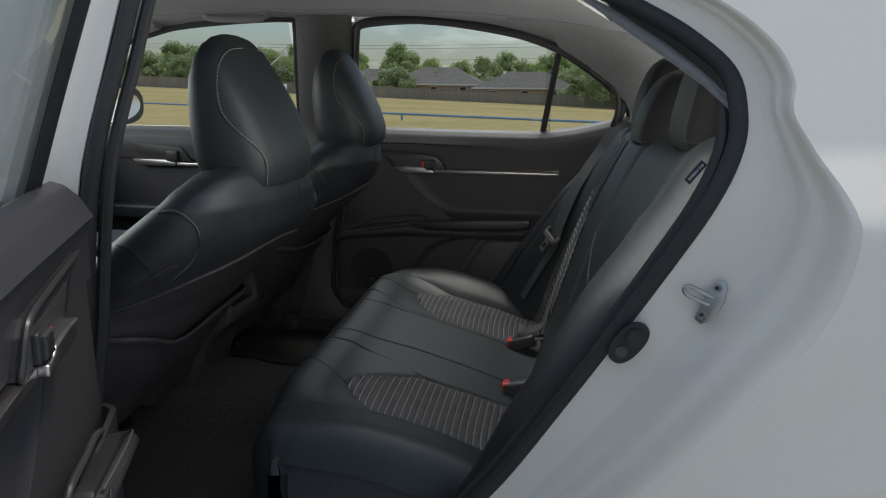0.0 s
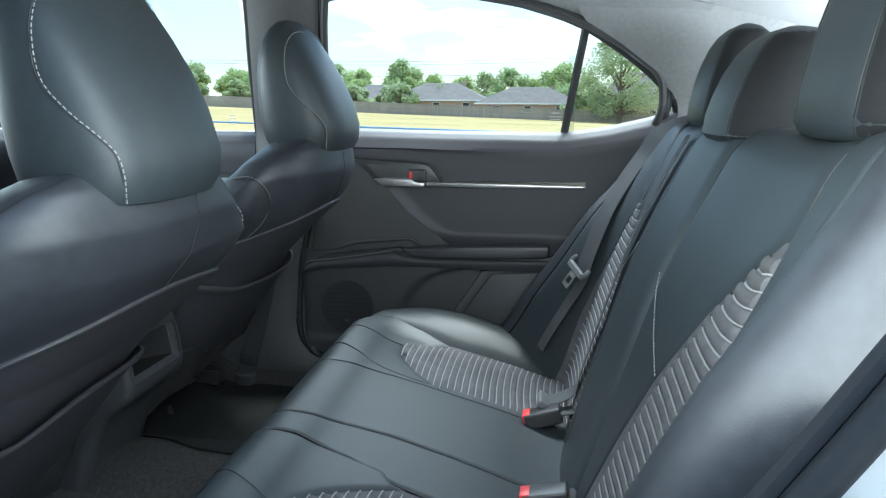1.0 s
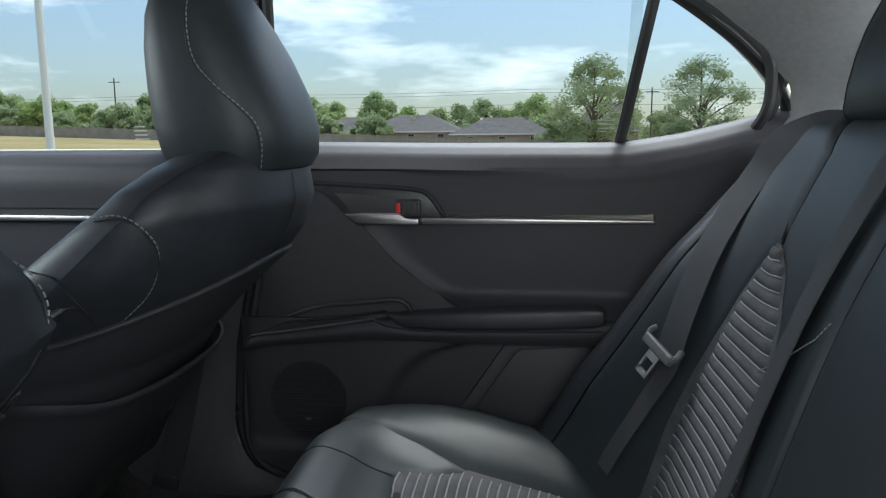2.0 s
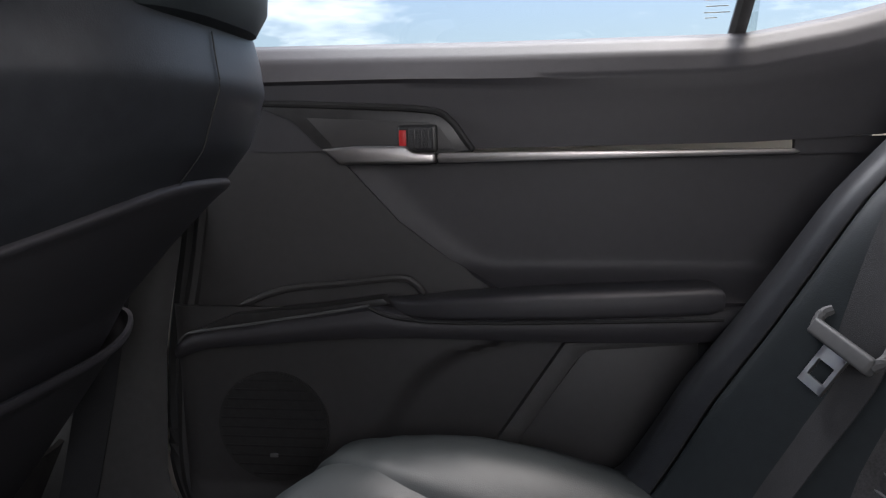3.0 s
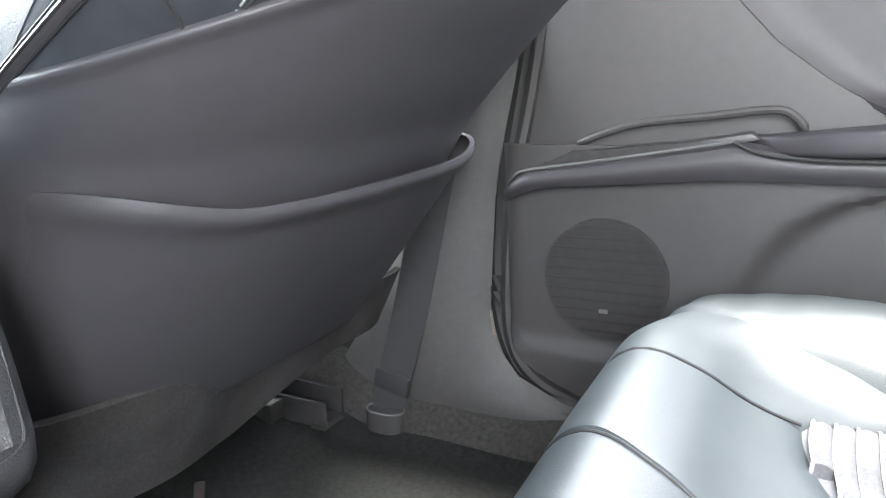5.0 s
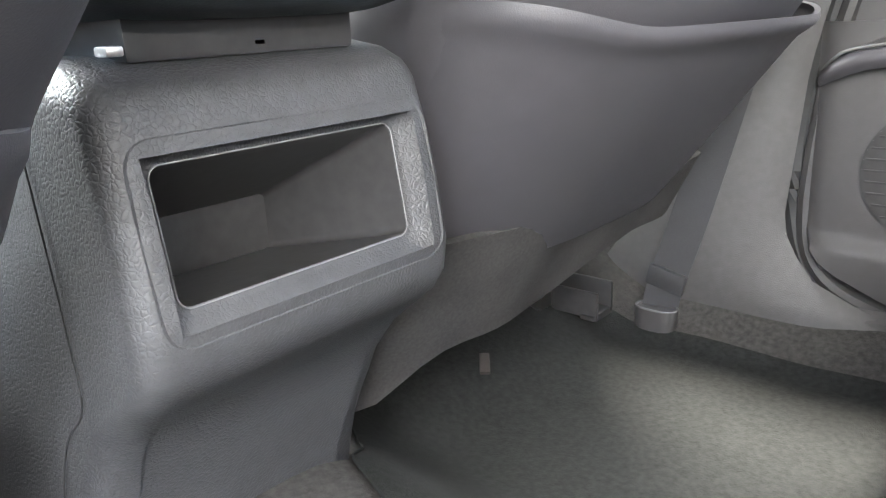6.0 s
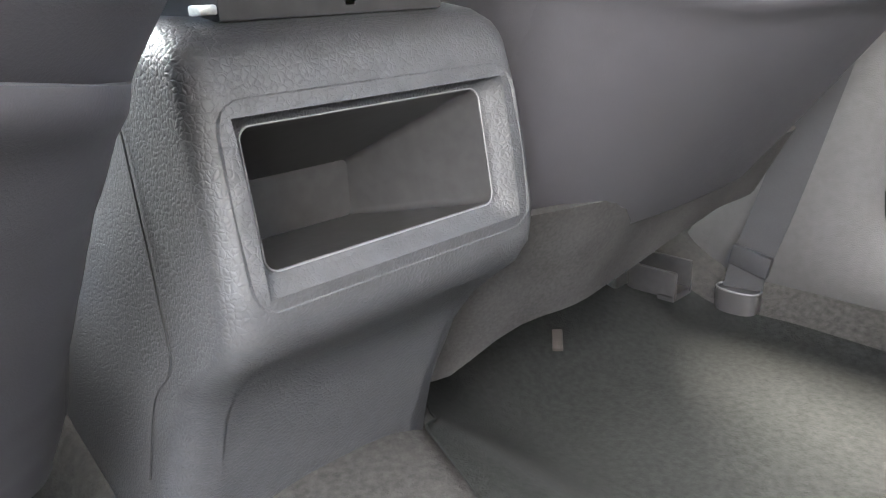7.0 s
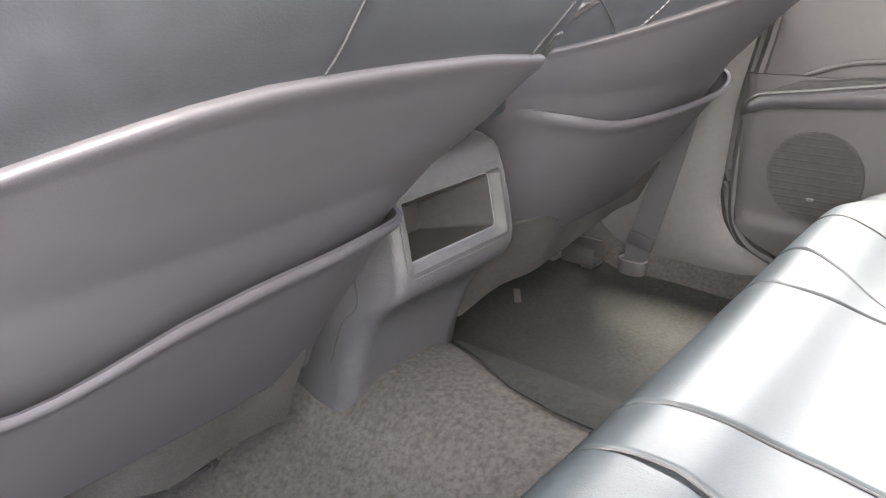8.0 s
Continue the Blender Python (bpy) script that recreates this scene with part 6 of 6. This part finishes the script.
# ---- outside ----
def tree(seed, height, spread, leaves, mat, label, clumps=40, leaf=0.24):
    """A tree: tapered trunk, limbs and a ragged crown of small leaf clumps."""
    r = random.Random(seed)
    ob = thing("tree", (0, 0, 0), label, "tree", "far trees")
    bms = [tube(curve([(0, 0, -0.2), (0.06, 0.03, height * 0.25), (-0.05, 0.05, height * 0.55), (0.02, 0, height * 0.85)], 10), [0.028 * height * (1 - 0.085 * i) for i in range(11)], 8)]
    centres = []
    for k in range(clumps):
        a, t = r.uniform(0, 2 * math.pi), r.uniform(0.10, 1.0)
        rad = spread * (math.sin(math.pi * min(1, t * 0.86 + 0.12)) ** 0.7) * r.uniform(0.3, 1.0)
        c = Vector((rad * math.cos(a), rad * math.sin(a), height * t * 0.98))
        centres.append((c, r.uniform(0.35, 0.75) * spread * 0.45))
        if k % 2 == 0:
            bms.append(tube([(0, 0, c.z * 0.55), (c.x * 0.5, c.y * 0.5, c.z * 0.82), tuple(c)], [0.010 * height, 0.006 * height, 0.002 * height], 6))
    part("trunk", joined(*bms), BARK, ob)
    verts, faces = [], []
    for c, size in centres:
        for _ in range(leaves // clumps):
            d = Vector((r.gauss(0, 1), r.gauss(0, 1), r.gauss(0, 0.8))).normalized() * size * r.random() ** 0.45
            p = c + d
            if p.z < 0.15 * height * r.random() * 2:
                continue
            e1 = Vector((r.gauss(0, 1), r.gauss(0, 1), r.gauss(0, 1))).normalized() * leaf * r.uniform(0.5, 1.1)
            e2 = e1.orthogonal().normalized() * leaf * r.uniform(0.35, 0.8)
            k = len(verts)
            verts += [p - e1, p + e2, p + e1, p - e2]
            faces.append((k, k + 1, k + 2, k + 3))
    me = bpy.data.meshes.new("crown")
    me.from_pydata([tuple(v) for v in verts], [], faces)
    part("crown", me, mat, ob)
    return ob


def set_tree(ob, x, y, turn=0, first=False):
    x, y = x * 1.4, y * 1.4
    size = 1.0 if first else 0.82 + 0.40 * ((turn * 0.137) % 1.0)
    m = Matrix.Translation((x, y, ground_height(x, y))) @ Matrix.Rotation(radians(turn), 4, "Z") @ Matrix.Diagonal((size * 1.15, size * 1.15, size, 1))
    return place(ob, m) if first else copy_thing(ob, m)


kinds = [tree(1, 6.6, 4.0, 6500, LEAF, "bushy green tree behind the wooden fence"), tree(2, 8.2, 4.2, 7500, LEAF, "tall green tree behind the houses"),
         tree(3, 4.4, 3.2, 5500, LEAF_PALE, "low pale green tree beside the fence"), tree(4, 13.6, 5.6, 13000, LEAF_PALE, "large airy silver-green tree by the fence", 64, 0.21)]
spots = [[(-44, 96), (-38, 92), (-50, 92), (-33, 100), (-61, 95), (-68, 99), (-57, 104), (18, 112), (33, 99), (-29, 104), (-65, 90), (-53, 98), (-41, 104), (-72, 92), (24, 104), (40, 94)], [(-12, 118), (-8, 115), (-24, 110), (-17, 121), (-74, 104), (4, 120), (45, 105), (-82, 98), (10, 116), (-20, 113), (-31, 112), (-2, 112), (-36, 116), (0, 106), (-15, 112), (-5, 122), (-27, 118), (-40, 110), (14, 122)],
         [(-19, 86), (-28, 90), (3.4, 84), (24, 92), (-22, 93), (30, 88), (0.2, 97), (-46, 86), (-52, 87), (-60, 88), (-40, 88), (-67, 87), (16, 86), (21, 86), (-9, 97), (-25, 88), (-33, 94), (-15, 92), (-56, 92), (-70, 94)], [(6.0, 80), (19, 90), (-86, 90), (52, 95)]]
for ob, where in zip(kinds, spots):
    for k, (x, y) in enumerate(where[1:]):
        set_tree(ob, x, y, 67 * k + 20)
    set_tree(ob, *where[0], first=True)

fence = thing("fence", (0, 115, 0), "weathered grey wooden board fence along the field", "fence")
bms = bmesh.new()
me = bpy.data.meshes.new("board")
b = box(-0.07, 0.07, -0.01, 0.01, 0, 1.8)
b.to_mesh(me)
b.free()
me.materials.append(FENCE)
verts, faces = [], []
rr = random.Random(8)
near = []
for k in range(1000):
    x = -110 + 0.155 * k
    h = 1.8 + rr.uniform(-0.05, 0.05)
    z0 = ground_height(x, 115) - 0.05
    if -26.5 < x < 20.0:
        near.append((x, z0, h / 1.8))
        continue
    n0 = len(verts)
    for dx, dy, dz in ((-0.07, -0.01, 0), (0.07, -0.01, 0), (0.07, 0.01, 0), (-0.07, 0.01, 0), (-0.07, -0.01, h), (0.07, -0.01, h), (0.07, 0.01, h), (-0.07, 0.01, h)):
        verts.append((x + dx, dy, z0 + dz))
    faces += [tuple(n0 + i for i in f) for f in ((0, 1, 5, 4), (1, 2, 6, 5), (2, 3, 7, 6), (3, 0, 4, 7), (4, 5, 6, 7))]
for x, z0, s in near:
    ob = part("board", me, FENCE, fence)
    ob.location, ob.scale = (x, 0, z0), (1, 1, s)
me2 = bpy.data.meshes.new("board_run")
me2.from_pydata(verts, [], faces)
tagged(part("board_run", me2, FENCE, fence), kind="stuff")
for k in range(3):
    part("rail", moved(box(-110, 45, 0.012, 0.05, -0.045, 0.045), Matrix.Translation((0, 0, ground_height(0, 115) + 0.3 + 0.6 * k)) @ Matrix.Rotation(math.atan(0.033), 4, "Y")), FENCE, fence)


def house(x, y, width, depth, wall_h, ridge_h, label, windows=3):
    """A low house with a hipped roof, its long side towards the field."""
    ob = thing("house", (x, y, ground_height(x, y)), label, "house", "houses")
    part("wall", box(-width / 2, width / 2, 0, depth, 0, wall_h), BRICK, ob)
    bm = bmesh.new()
    o = 0.5
    lo = [bm.verts.new(p) for p in ((-width / 2 - o, -o, wall_h - 0.1), (width / 2 + o, -o, wall_h - 0.1), (width / 2 + o, depth + o, wall_h - 0.1), (-width / 2 - o, depth + o, wall_h - 0.1))]
    hi = [bm.verts.new(p) for p in ((-width * 0.18, depth * 0.5, ridge_h), (width * 0.18, depth * 0.5, ridge_h))]
    for f in ((lo[0], lo[1], hi[1], hi[0]), (lo[1], lo[2], hi[1]), (lo[2], lo[3], hi[0], hi[1]), (lo[3], lo[0], hi[0]), (lo[3], lo[2], lo[1], lo[0])):
        bm.faces.new(f)
    roof = part("roof", bm, SHINGLE, ob, "brown-grey shingled hip roof", 0.2)
    part("fascia", box(-width / 2 - o, width / 2 + o, -o - 0.04, -o, wall_h - 0.3, wall_h - 0.08), WHITEWOOD, ob)
    part("chimney", box(width * 0.22, width * 0.22 + 0.6, depth * 0.5, depth * 0.5 + 0.6, ridge_h - 1.2, ridge_h + 0.25), BRICK, roof)
    for k in range(windows):
        wx = -width / 2 + width * (k + 0.6) / (windows + 0.2)
        w = part("window", box(wx - 0.6, wx + 0.6, -0.05, 0.02, 1.0, 2.1), WHITEWOOD, ob)
        part("pane", box(wx - 0.52, wx + 0.52, -0.065, -0.045, 1.08, 2.02), DARKGLASS, w)
    return ob


house(-21.0, 123, 16.0, 11, 2.6, 5.4, "low tan brick house with a grey-brown hip roof")
house(-5.6, 121, 16.5, 11, 2.6, 5.2, "low tan brick house with a grey hip roof")
house(-34.0, 132, 13.0, 10, 2.5, 4.9, "small house half hidden behind trees")
house(12.0, 132, 11.0, 10, 3.6, 8.6, "house with a steep reddish-brown roof behind trees")
house(-53.0, 134, 15.0, 11, 2.6, 5.6, "low house behind the parked lift truck")

truck = thing("bucket_truck", (-44.5, 109, ground_height(-44.5, 109)), "white bucket lift truck parked by the fence", "truck")
part("cab", box(-2.4, -0.9, -1, 1, 0.5, 2.3, 0.15), WHITEWOOD, truck)
part("bed", box(-0.9, 2.6, -1, 1, 0.6, 1.4, 0.08), WHITEWOOD, truck)
part("boom", tube([(0.5, 0, 1.4), (2.3, 0, 3.4), (0.4, 0, 4.2), (2.6, 0, 6.0)], 0.16, 8), WHITEWOOD, truck)
part("bucket", box(2.3, 3.1, -0.4, 0.4, 5.6, 6.6, 0.08), WHITEWOOD, truck)
for x in (-1.6, 1.7):
    for s in (-1, 1):
        part("wheel", disc((x, s * 0.95, 0.45), 0.45, 0.28, (0, 1, 0), 20, 0.04), RUBBER, truck)

rail = thing("pipe_rail", (0, 0, 0), "low blue painted pipe rail beside the field", "rail")
A, B = Vector((-30, 40, 0.22)), Vector((8, 18.5, 0.08))
part("pipe", tube([A.lerp(B, k / 12) for k in range(13)], 0.04, 8), BLUEP, rail)
for k in range(7):
    p = A.lerp(B, (k + 0.5) / 7)
    part("post", tube([(p.x, p.y, -0.1), (p.x, p.y, p.z)], 0.04, 8), BLUEP, rail)

for x, y, h in ((-42.5, 60, 17.0),):
    pole = thing("lamp_post", (x, y, ground_height(x, y)), "tall white lamp post in the field", "lamp post")
    part("pole", tube([(0, 0, 0), (0, 0, h)], [0.36, 0.28], 12), WHITEWOOD, pole)
for k, x in enumerate((20.8, -84.0)):
    pole = thing("utility_pole", (x, 140, ground_height(x, 140)), "wooden utility pole carrying overhead wires", "utility pole", "utility poles")
    part("pole", tube([(0, 0, 0), (0, 0, 11.6)], [0.17, 0.12], 10), BARK, pole)
    part("crossarm", box(-1.2, 1.2, -0.06, 0.06, 10.7, 10.86), BARK, pole)
wires = thing("power_lines", (0, 140, 0), "thin overhead power lines above the houses", "cable")
for z in (10.9, 10.3, 8.2):
    part("wire", tube([(-140 + 280 * k / 28, 0, z + ground_height(0, 140) - 0.5 * math.sin(math.pi * (k % 7) / 7)) for k in range(29)], 0.025, 5), RUBBER, wires)
